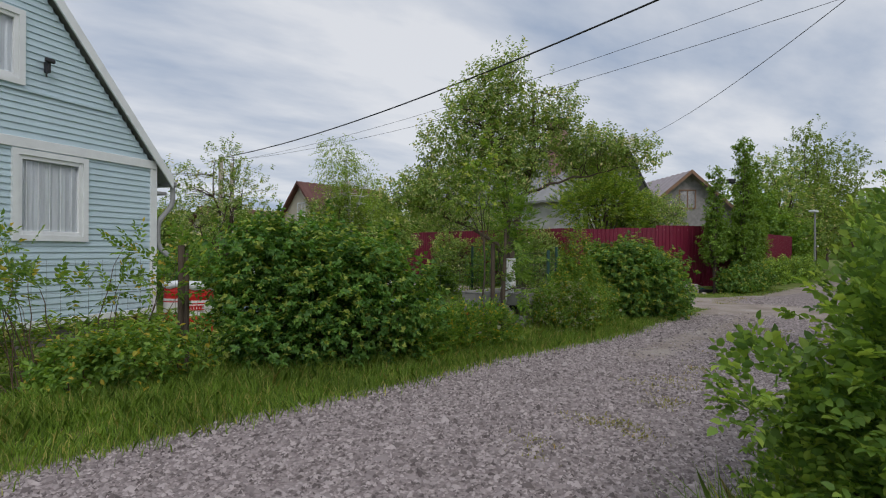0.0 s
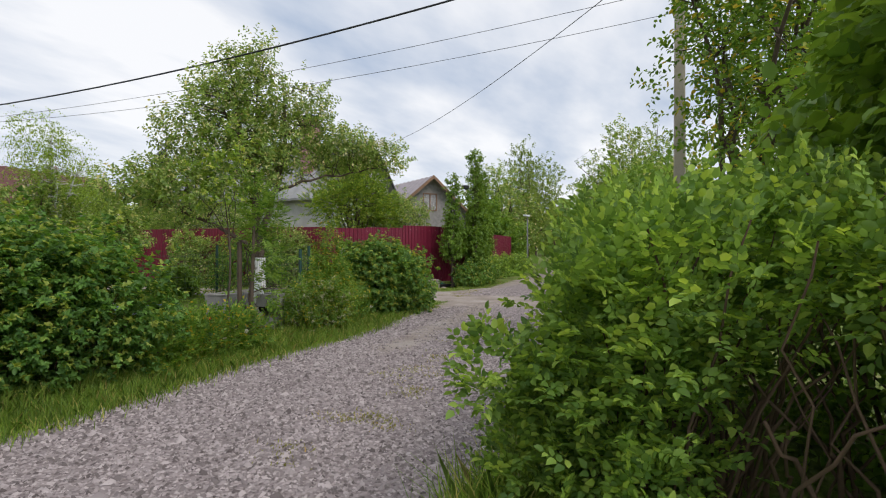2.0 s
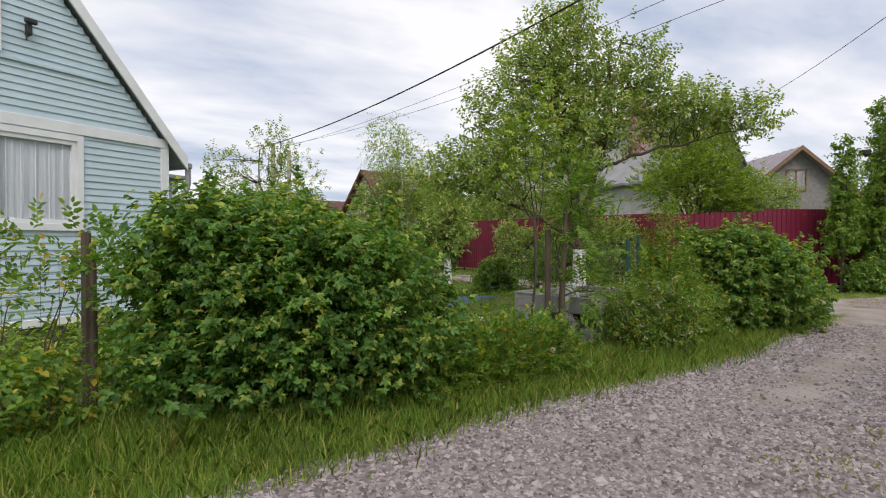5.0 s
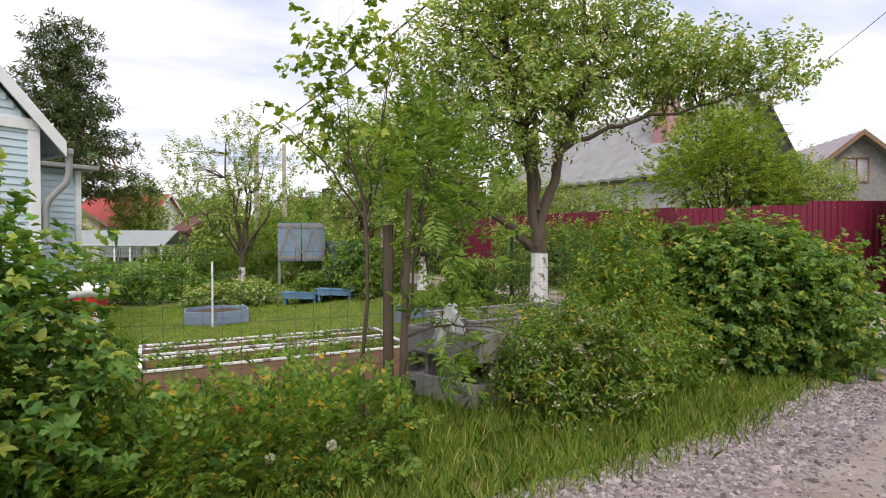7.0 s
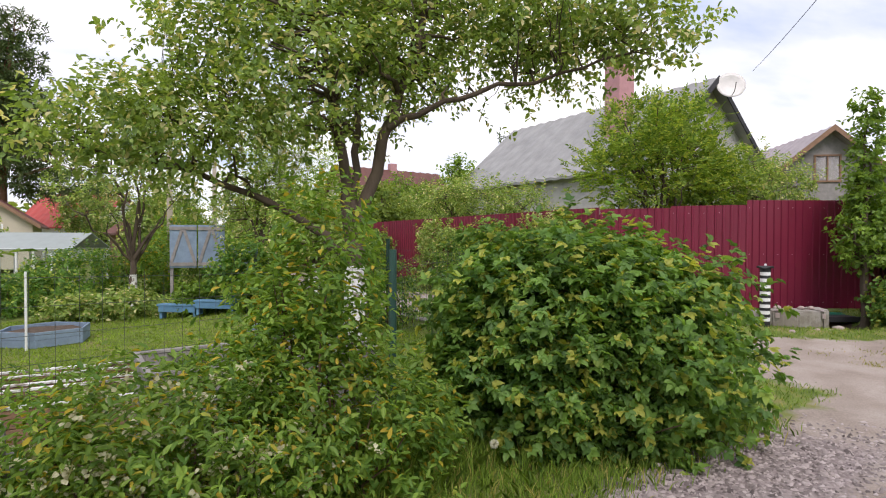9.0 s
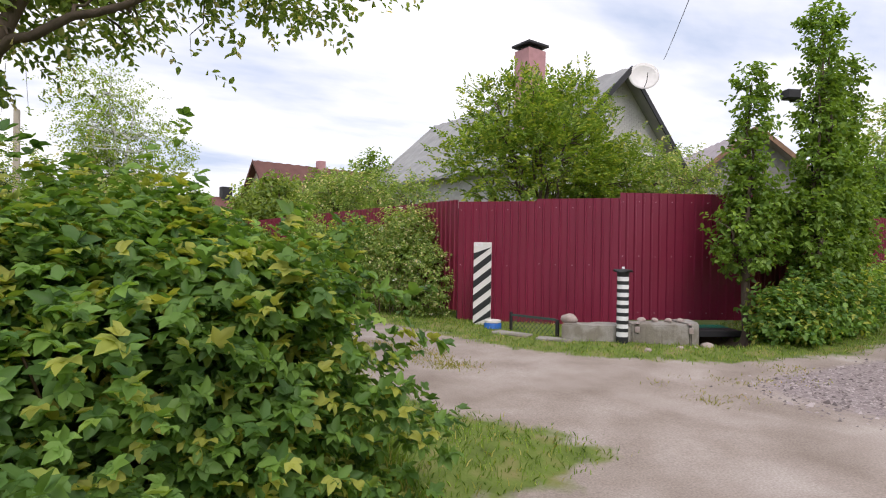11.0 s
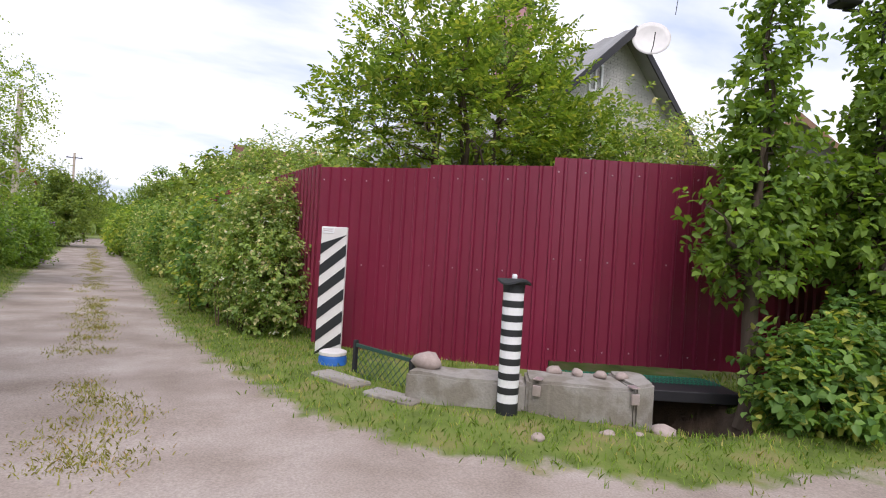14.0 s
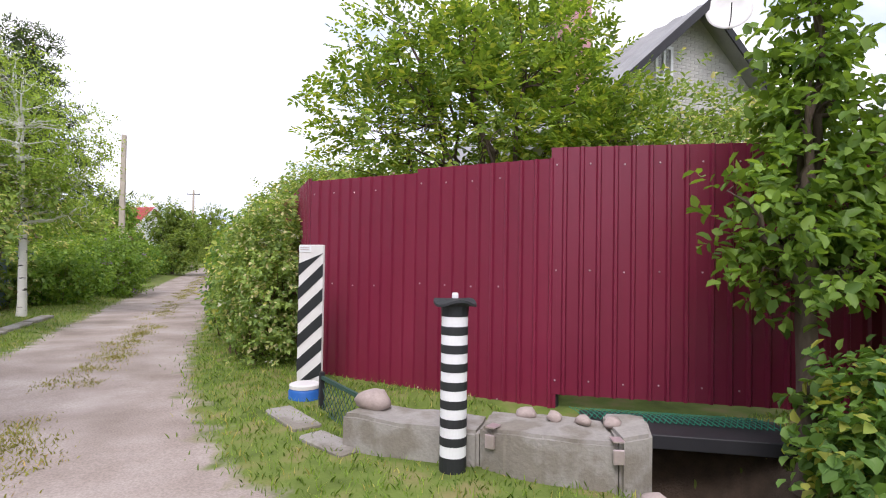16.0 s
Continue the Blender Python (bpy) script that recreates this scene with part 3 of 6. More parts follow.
    bp.inputs["Strength"].default_value, bp.inputs["Distance"].default_value = 0.7, 0.02
    l.new(h, bp.inputs["Height"])
    l.new(bp.outputs[0], b.inputs["Normal"])


build_ground_material()

# ---- the maroon sheet fence ----


def sheet(w, h, ribs=0.14, depth=0.024):
    """A trapezoid-ribbed steel sheet, w wide, standing on z = 0, along x."""
    prof, x = [], 0.0
    while x < w - 1e-6:
        for dx, dy in ((0.0, 0.0), (0.094, 0.0), (0.106, depth), (0.128, depth)):
            if x + dx < w:
                prof.append((x + dx, dy))
        x += ribs
    prof.append((w, 0.0))
    bm = bmesh.new()
    cols = []
    for px, py in prof:
        cols.append([bm.verts.new((px, -py, 0)), bm.verts.new((px, -py, h)), bm.verts.new((px, -py + 0.003, h)), bm.verts.new((px, -py + 0.003, 0))])
    for a, b in zip(cols, cols[1:]):
        for i in range(4):
            bm.faces.new((a[i], b[i], b[(i + 1) % 4], a[(i + 1) % 4]))
    bm.faces.new(cols[0])
    bm.faces.new(list(reversed(cols[-1])))
    return bm


_bm = lathe([(0.008, -0.002), (0.008, 0.002), (0.004, 0.005)], 8, pose(0, 0, 0, 90, 0, 0))
RIVET = bpy.data.meshes.new("rivet")
_bm.to_mesh(RIVET)
_bm.free()
RIVET.materials.append(M["rivet"])


def fence_run(a, b, z0, z1, h, label, rivets=True):
    """Sheets side by side from a to b, with posts and rails behind."""
    ax, ay = a
    L = math.hypot(b[0] - ax, b[1] - ay)
    rz = math.degrees(math.atan2(b[1] - ay, b[0] - ax))
    f = thing("sheet_fence", ax, ay, 0, rz, label, "fence")
    n = max(1, round(L / 1.15))
    w = L / n
    shared = bpy.data.meshes.new("fence_sheet")
    bm = sheet(w + 0.03, h)
    bm.to_mesh(shared)
    bm.free()
    shared.materials.append(M["fence"])
    for i in range(n):
        z = z0 + (z1 - z0) * (i + 0.5) / n
        s = part("fence_sheet", shared, "fence", f)
        s.matrix_basis = pose(i * w, -0.004 * (i % 2), z)
        if rivets:
            for row in (0.12, h * 0.5, h - 0.15):
                for k in range(4):
                    part("rivet", RIVET, "rivet", s).matrix_basis = pose(0.047 + 0.28 * k, -0.004, row + 0.006 * math.sin(k * 2.3 + i))
    for i in range(0, n + 1, 2):
        part("post", boxed(i * w - 0.03, i * w + 0.03, 0.03, 0.09, -0.1, z0 + h - 0.1, 0.004), "dark", f)
    for zz in (0.35, h - 0.35):
        part("rail", boxed(0, L, 0.012, 0.03, z0 + zz, z0 + zz + 0.04), "dark", f)
    return f


FL = "maroon corrugated steel sheet fence with dark posts"
fence_run((9.6, 52.0), (15.1, 12.75), 0.15, 0.2, 2.0, "maroon corrugated steel fence along the earth lane", False)
fence_run((15.1, 12.7), (17.15, 10.8), -0.13, -0.05, 2.27, "maroon corrugated steel fence above a concrete culvert")
fence_run((17.12, 10.80), (19.25, 9.82), 0.17, 0.17, 2.12, "taller maroon corrugated steel fence over the ditch")
fence_run((19.25, 9.82), (20.3, 9.8), 0.17, 0.17, 2.05, FL, False)
fence_run((20.3, 9.8), (30.0, 11.5), 0.18, 0.15, 2.0, "maroon corrugated steel fence behind trained trees", False)

# striped board
sb = thing("striped_board", 15.12, 11.9, 0.05, -40, "black and white diagonally striped warning board leaning on fence", "sign board")
part("board", boxed(-0.15, 0.15, -0.015, 0.015, 0.0, 1.38, 0.004), "label", sb)
for i in range(7):
    bm = bmesh.new()
    z = -0.1 + i * 0.235
    pts = [(-0.15, z), (0.15, z + 0.24), (0.15, z + 0.36), (-0.15, z + 0.12)]
    pts = [(x, min(max(q, 0.0), 1.30)) for x, q in pts]
    if abs(pts[2][1] - pts[0][1]) < 0.02:
        continue
    fr = [bm.verts.new((x, -0.019, q)) for x, q in pts]
    bk = [bm.verts.new((x, -0.0155, q)) for x, q in pts]
    bm.faces.new(fr)
    for k in range(4):
        bm.faces.new((fr[k], bk[k], bk[(k + 1) % 4], fr[(k + 1) % 4]))
    bmesh.ops.remove_doubles(bm, verts=bm.verts[:], dist=0.0005)
    part("stripe", bm, "black", sb)
part("tag", boxed(-0.145, 0.0, -0.02, -0.016, 1.31, 1.375), "white", sb, "small white paper tag")
for i in range(2):
    part("tag_line", boxed(-0.13, -0.02, -0.022, -0.0205, 1.33 + i * 0.02, 1.337 + i * 0.02), "rivet", sb)

# striped post
sp = thing("striped_post", 15.96, 9.6, 0, 0, "black and white ring-striped post with a black cap", "bollard")
part("pole", lathe([(0.079, -0.1), (0.079, 1.05), (0.07, 1.06)], 28), "white", sp, smooth=False)
for i in range(9):
    z = 0.0 if i == 0 else 0.16 + (i - 1) * 0.108 + 0.056
    z1 = 0.15 if i == 0 else z + 0.050
    part("ring", lathe([(0.081, z - 0.02 if i == 0 else z), (0.081, z1)], 28), "black", sp)
cap = lathe([(0.083, 1.005), (0.083, 1.035), (0.13, 1.045), (0.128, 1.06), (0.04, 1.075), (0.02, 1.077)], 24)
for v in cap.verts:
    v.co.z += 0.016 * math.sin(3 * math.atan2(v.co.y, v.co.x)) * (math.hypot(v.co.x, v.co.y) > 0.1)
part("cap", cap, "black", sp, "crumpled black rubber cap")
part("finial", lathe([(0.015, 1.07), (0.02, 1.08), (0.02, 1.1), (0.015, 1.11)], 12), "white", sp)

# concrete culvert head
cv = thing("culvert_wall", 0, 0, 0, 0, "weathered curved concrete culvert wall under the fence", "wall")
LEFT_WALL = [(15.33, 10.12), (15.52, 9.93), (15.74, 9.80), (16.12, 9.60), (16.28, 9.88), (15.95, 10.08), (15.6, 10.38)]
RIGHT_WALL = [(16.124, 9.60), (16.24, 9.45), (16.40, 9.32), (16.58, 9.23), (16.80, 9.17), (16.92, 9.55), (16.6, 9.80), (16.284, 9.88)]
END_WALL = [(16.804, 9.165), (17.02, 9.19), (17.2, 9.52), (17.0, 9.70), (16.924, 9.55)]
for k, (q, top_) in enumerate(((LEFT_WALL, 0.28), (RIGHT_WALL, 0.315), (END_WALL, 0.33))):
    bm = prism(bmesh.new(), q, -1.1, top_)
    bmesh.ops.bevel(bm, geom=bm.edges[:], offset=0.022, segments=2, affect="EDGES")
    bmesh.ops.triangulate(bm, faces=bm.faces[:])
    bmesh.ops.subdivide_edges(bm, edges=[e for e in bm.edges if e.calc_length() > 0.12], cuts=2, use_grid_fill=True)
    for v in bm.verts:
        v.co.z += 0.022 * noise.noise(v.co * 5.0) * (v.co.z > 0.1)
        v.co.xy += Vector((0.009, 0.009)) * noise.noise(v.co * 7.0)
    part("concrete_block", bm, "concrete", cv)
for x, y, r_ in ((16.17, 9.525, -50), (16.78, 9.15, -15)):
    bm = boxed(-0.03, 0.03, -0.02, 0.0, 0.20, 0.28, 0.003)
    box(bm, -0.03, 0.03, -0.02, 0.07, 0.32, 0.328)
    part("bracket", bm, "rivet", cv, "small galvanised bracket").matrix_basis = pose(x, y, 0, 0, 0, r_)
rw = part("ditch_back_wall", boxed(-0.5, 1.3, 0.06, 0.2, -1.2, 0.02, 0.02), "soil", cv)
rw.matrix_basis = pose(17.35, 10.62, 0, 0, 0, -24)
# soil-coloured sheet over the pit; its dark colour stands in for shade there
du, dv = np.meshgrid(np.linspace(16.95, 18.3, 40), np.linspace(8.95, 10.6, 46), indexing="ij")
dz = ground_z(du, dv)
di = np.arange(du.size).reshape(du.shape)
dq = np.stack([di[:-1, :-1], di[1:, :-1], di[1:, 1:], di[:-1, 1:]], -1).reshape(-1, 4)
dq = dq[(dz.ravel()[dq] < -0.05).all(1)]
dz = dz + 0.03 + 0.03 * np.sin(du * 31) * np.sin(dv * 27)
part("ditch_bed", mesh_np("ditch_bed", np.stack([du, dv, dz], -1).reshape(-1, 3), dq, "soil", True), "soil", cv, "dark soil sheet standing in for the shade in the ditch")
bk = thing("ditch_cover", 17.35, 10.42, 0.0, -24, "dark board cover with green netting over the ditch", "cover")
part("board", boxed(-0.12, 1.35, -0.42, 0.12, 0.03, 0.09, 0.006), "dark", bk)
part("front_beam", boxed(-0.14, 1.38, -0.47, -0.424, 0.0, 0.10, 0.006), "dark", bk)
paths = []
for k in range(34):
    for sg in (1, -1):
        x0 = -0.1 + k * 0.042
        paths.append((bend((x0, -0.16, 0.10), (x0 + sg * 0.1, 0.1, 0.11), 0.012, 5), np.full(5, 0.004)))
V, F = tubes(paths, 4)
part("netting", mesh_np("netting", V, F, "greennet"), "greennet", bk, "bright green plastic netting")
for i, (x, y, z, s) in enumerate(((15.56, 10.22, 0.335, 0.13), (16.62, 9.62, 0.335, 0.06), (16.75, 9.5, 0.34, 0.055), (16.48, 9.74, 0.33, 0.07), (16.9, 9.42, 0.34, 0.06), (16.9, 8.98, 0.04, 0.1), (15.9, 9.1, 0.05, 0.05), (16.45, 9.05, 0.04, 0.06), (16.68, 8.98, 0.03, 0.05), (18.6, 9.15, 0.08, 0.2), (17.5, 9.3, -0.7, 0.16), (17.7, 9.6, -0.85, 0.2))):
    r_ = thing("rock", x, y, z, i * 50, "rounded pinkish grey field stone", "stone", "stones by the culvert")
    part("stone", rock(s, i), "stone", r_, smooth=True)

# chain-link panel, drum, slabs
cp = thing("wire_panel", 15.36, 10.82, -0.12, -70, "dark framed green chain-link panel propped below the fence", "panel")
for a in ((-0.42, -0.38, -0.2, 0.46), (0.40, 0.45, -0.25, 0.42)):
    part("frame_upright", boxed(a[0], a[1], -0.02, 0.02, a[2], a[3], 0.004), "dark", cp)
for z in (-0.2, 0.1, 0.40):
    part("frame_rail", boxed(-0.38, 0.40, -0.012, 0.012, z, z + 0.03), "net", cp)
paths = []
for k in range(-9, 16):
    for s in (1, -1):
        x0 = -0.38 + k * 0.075
        pts = [(x0, 0.004 * s, -0.2), (x0 + s * 0.6, 0.004 * s, 0.42)]
        pts = np.linspace(pts[0], pts[1], 14)
        pts = pts[(pts[:, 0] > -0.38) & (pts[:, 0] < 0.40)]
        if len(pts) > 1:
            paths.append((pts, np.full(len(pts), 0.0035)))
V, F = tubes(paths, 4)
part("mesh", mesh_np("mesh", V, F, "net"), "net", cp)
dr = thing("small_drum", 15.08, 11.5, -0.08, 0, "blue plastic canister with a white lid", "canister")
part("body", lathe([(0.13, -0.05), (0.14, 0.0), (0.14, 0.09), (0.145, 0.1), (0.14, 0.11), (0.14, 0.2), (0.125, 0.23)], 24), "bluedrum", dr, smooth=True)
part("lid", lathe([(0.135, 0.225), (0.135, 0.255), (0.12, 0.262)], 24), "label", dr)
for i, (x, y, w, d, r) in enumerate(((15.0, 10.85, 0.6, 0.22, -66), (15.27, 10.2, 0.5, 0.2, -58))):
    sl = thing("concrete_slab", x, y, 0.02, r, "worn concrete slab lying in the grass", "slab")
    part("slab", boxed(-w / 2, w / 2, -d / 2, d / 2, -0.05, 0.06, 0.015), "concrete", sl)

# ---- the blue house ----
HX, HY, HR = 1.98, 13.45, 33.2
WID, DEP, EAVE, RIDGE = 6.0, 7.0, 3.25, 6.75
ho = thing("house", HX, HY, 0, HR, "light blue clad house with white trim and gable roof", "house")
bm = bmesh.new()
sec = [(-WID, 0.0), (0, 0.0), (0, EAVE), (-WID / 2, RIDGE), (-WID, EAVE)]
f0 = [bm.verts.new((x, 0.06, z)) for x, z in sec]
f1 = [bm.verts.new((x, DEP, z)) for x, z in sec]
bm.faces.new(list(reversed(f0)))
bm.faces.new(f1)
for i in range(5):
    bm.faces.new((f0[i], f0[(i + 1) % 5], f1[(i + 1) % 5], f1[i]))
part("wall", bm, "siding", ho)
part("foundation", boxed(-WID - 0.02, -0.06, 0.10, DEP, -0.7, 0.0), "foundation", ho)
SL = (RIDGE - EAVE) / (WID / 2)
bh, z = 0.118, 0.02
W1, W2 = (-2.78, -1.62, 1.62, 3.02), (-3.75, -2.78, 4.32, 5.42)
while z < RIDGE - 0.1:
    zt = z + bh
    inset = max(0.0, (zt - EAVE) / SL)
    spans = [(-WID + inset, -inset)]
    for wx0, wx1, wz0, wz1 in (W1, W2):
        if zt > wz0 and z < wz1:
            spans = [s for a, b in spans for s in (((a, b),) if wx1 <= a or wx0 >= b else ((a, wx0), (wx1, b)))]
    for a, b in spans:
        if b - a < 0.06:
            continue
        q = bmesh.new()
        vs = [q.verts.new(c) for c in ((a, 0.06, z), (a, 0.0, z), (a, 0.02, zt), (a, 0.06, zt), (b, 0.06, z), (b, 0.0, z), (b, 0.02, zt), (b, 0.06, zt))]
        for fc in ((0, 1, 2, 3), (7, 6, 5, 4), (1, 5, 6, 2), (0, 4, 5, 1), (3, 2, 6, 7)):
            q.faces.new([vs[i] for i in fc])
        part("siding_board", q, "siding", ho)
    z = zt
z = 0.02
while z < EAVE - 0.15:
    q = bmesh.new()
    vs = [q.verts.new(c) for c in ((0.0, 0.02, z), (0.06, 0.02, z), (0.04, 0.02, z + bh), (0.0, 0.02, z + bh), (0.0, DEP, z), (0.06, DEP, z), (0.04, DEP, z + bh), (0.0, DEP, z + bh))]
    for fc in ((3, 2, 1, 0), (4, 5, 6, 7), (2, 6, 5, 1), (1, 5, 4, 0), (7, 6, 2, 3)):
        q.faces.new([vs[i] for i in fc])
    part("siding_board", q, "siding", ho)
    z += bh
part("wing_wall", boxed(0.062, 1.33, 1.66, 5.0, -0.6, 2.75), "siding", ho)
z = -0.55
while z < 2.6:
    q = bmesh.new()
    vs = [q.verts.new(c) for c in ((0.062, 1.66, z), (0.062, 1.60, z), (0.062, 1.62, z + bh), (0.062, 1.66, z + bh), (1.33, 1.66, z), (1.33, 1.60, z), (1.33, 1.62, z + bh), (1.33, 1.66, z + bh))]
    for fc in ((0, 1, 2, 3), (7, 6, 5, 4), (1, 5, 6, 2), (0, 4, 5, 1), (3, 2, 6, 7)):
        q.faces.new([vs[i] for i in fc])
    part("siding_board", q, "siding", ho)
    z += bh
part("wing_trim", boxed(1.26, 1.36, 1.57, 1.68, -0.6, 2.74, 0.005), "white", ho)
part("wing_roof", boxed(0.4, 1.6, 1.35, 5.2, 2.76, 2.84, 0.01), "roofgrey", ho)
part("corner_trim", boxed(-0.09, 0.075, -0.02, 0.10, -0.02, EAVE - 0.05, 0.005), "white", ho)
part("band", boxed(-WID, 0.05, -0.03, 0.0, 3.14, 3.32, 0.006), "white", ho)
part("drip_board", boxed(-WID, -0.09, -0.035, 0.0, -0.03, 0.10, 0.006), "white", ho)
part("thin_band", boxed(-4.8, -0.95, -0.022, 0.0, 4.13, 4.17), "siding", ho)
for wx0, wx1, wz0, wz1 in (W1, W2):
    wob = bpy.data.objects.new("window", None)
    scene.collection.objects.link(wob)
    wob.parent = ho
    bm = bmesh.new()
    for t, y0, y1 in ((0.10, -0.04, 0.02),):
        box(bm, wx0 - t, wx0, y0, y1, wz0 - t, wz1 + t)
        box(bm, wx1, wx1 + t, y0, y1, wz0 - t, wz1 + t)
        box(bm, wx0, wx1, y0, y1, wz0 - t, wz0)
        box(bm, wx0, wx1, y0, y1, wz1, wz1 + t)
    part("casing", bm, "white", wob)
    bm = bmesh.new()
    t = 0.075
    box(bm, wx0, wx0 + t, -0.015, 0.05, wz0, wz1, 0.006)
    box(bm, wx1 - t, wx1, -0.015, 0.05, wz0, wz1, 0.006)
    box(bm, wx0 + t, wx1 - t, -0.015, 0.05, wz0, wz0 + t, 0.006)
    box(bm, wx0 + t, wx1 - t, -0.015, 0.05, wz1 - t, wz1, 0.006)
    part("frame", bm, "white", wob)
    part("pane", boxed(wx0 + t, wx1 - t, 0.015, 0.022, wz0 + t, wz1 - t), "glass", wob).visible_shadow = False
    bm = bmesh.new()
    m_ = 26
    vs = [(bm.verts.new((wx0 + (wx1 - wx0) * i / m_, 0.045 + 0.008 * math.sin(i * 1.9), wz0)), bm.verts.new((wx0 + (wx1 - wx0) * i / m_, 0.045 + 0.008 * math.sin(i * 1.9), wz1))) for i in range(m_ + 1)]
    for a, b in zip(vs, vs[1:]):
        bm.faces.new((a[0], b[0], b[1], a[1]))
    part("curtain", bm, "curtain", wob)
    if wz0 < 2:
        for k in range(5):
            part("grille_bar", boxed(wx0 + 0.16 + k * 0.2, wx0 + 0.172 + k * 0.2, 0.026, 0.036, wz0 + 0.07, wz1 - 0.07), "white", wob)
for sgn in (1, -1):
    bm = bmesh.new()
    x1, x0 = (0.40, -WID / 2) if sgn > 0 else (-WID - 0.40, -WID / 2)
    ze, zr = EAVE - 0.40 * SL + 0.1, RIDGE + 0.1
    c = [(x1, -0.11, ze), (x0, -0.11, zr), (x0, DEP + 0.35, zr), (x1, DEP + 0.35, ze)]
    lo = [bm.verts.new(q) for q in c]
    hi = [bm.verts.new((q[0], q[1], q[2] + 0.10)) for q in c]
    bm.faces.new(lo)
    bm.faces.new(list(reversed(hi)))
    for i in range(4):
        bm.faces.new((lo[i], hi[i], hi[(i + 1) % 4], lo[(i + 1) % 4]))
    bmesh.ops.recalc_face_normals(bm, faces=bm.faces[:])
    part("roof", bm, "roofgrey", ho)
    bm = bmesh.new()
    lo = [bm.verts.new(q) for q in ((x1, -0.15, ze - 0.12), (x0, -0.15, zr - 0.12), (x0, -0.15, zr + 0.13), (x1, -0.15, ze + 0.13))]
    hi = [bm.verts.new((v.co.x, -0.112, v.co.z)) for v in lo]
    bm.faces.new(lo)
    bm.faces.new(list(reversed(hi)))
    for i in range(4):
        bm.faces.new((lo[i], hi[i], hi[(i + 1) % 4], lo[(i + 1) % 4]))
    bmesh.ops.recalc_face_normals(bm, faces=bm.faces[:])
    part("barge_board", bm, "white", ho)
part("gutter", boxed(0.41, 0.52, -0.14, DEP + 0.3, EAVE - 0.45, EAVE - 0.34, 0.02), "lampgrey", ho)
V, F = tubes([(np.array([(0.47, -0.05, 2.82), (0.47, -0.05, 2.5), (0.44, -0.03, 2.35), (0.2, 0.02, 2.05), (0.16, 0.05, 1.9), (0.16, 0.05, 1.55), (0.2, 0.02, 1.4), (0.38, -0.15, 1.15)]), np.full(8, 0.055))], 12)
part("downpipe", mesh_np("downpipe", V, F, "lampgrey", True), "lampgrey", ho, "grey galvanised downpipe")
bm = boxed(-2.36, -2.30, -0.12, 0.0, 4.55, 4.75, 0.01)
box(bm, -2.42, -2.24, -0.16, -0.10, 4.72, 4.80, 0.02)
box(bm, -2.40, -2.38, -0.14, -0.12, 4.45, 4.6)
part("wire_bracket", bm, "dark", ho)

# ---- drums beside the house ----


def drum(x, y, z, rz):
    d = thing("drum", x, y, z, rz, "red steel drum with a white label and film cover", "drum", "drums by the house")
    r = 0.345
    pf = [(r, 0.0), (r + 0.012, 0.01), (r, 0.03)]
    for k in (0.27, 0.62, 0.78, 0.84):
        pf += [(r, k), (r + 0.012, k + 0.018), (r, k + 0.036)]
    pf += [(r, 1.0), (r + 0.012, 1.03)]
    part("body", lathe(pf, 36), "red", d, smooth=True)
    part("label_band", lathe([(r + 0.002, 0.38), (r + 0.003, 0.385), (r + 0.003, 0.70), (r + 0.002, 0.705)], 36), "label", d, "white label band round the drum")
    rm = boxed(-0.17, 0.17, -r - 0.012, -r + 0.01, 0.50, 0.52)
    box(rm, -0.17, 0.17, -r - 0.012, -r + 0.01, 0.58, 0.60)
    part("emblem", rm, "red", d)
    for k in range(5):
        part("emblem_bar", boxed(-0.13 + k * 0.055, -0.095 + k * 0.055, -r - 0.012, -r + 0.01, 0.525, 0.575), "red", d)
    cover = lathe([(r + 0.02, 0.95), (r + 0.03, 1.03), (r + 0.02, 1.06), (0.1, 1.09)], 36)
    for v in cover.verts:
        a = math.atan2(v.co.y, v.co.x)
        if v.co.z < 1.0:
            v.co.z += 0.03 * math.sin(5 * a) - 0.05 * max(0, math.cos(a - 0.3))
    part("cover", cover, "fabric", d, "white film tied over the top", smooth=True)
    return d


drum(2.72, 12.75, gz(2.7, 12.7), -15)
drum(2.55, 13.55, gz(2.5, 13.5), 20)
pk = thing("plank", 2.62, 12.05, gz(2.6, 12.0) + 0.06, -10, "grey splash plank lying on the lawn", "plank")
part("board", boxed(-0.13, 0.13, -0.4, 0.4, -0.02, 0.02, 0.004), "greywood", pk)

# ---- raised beds ----


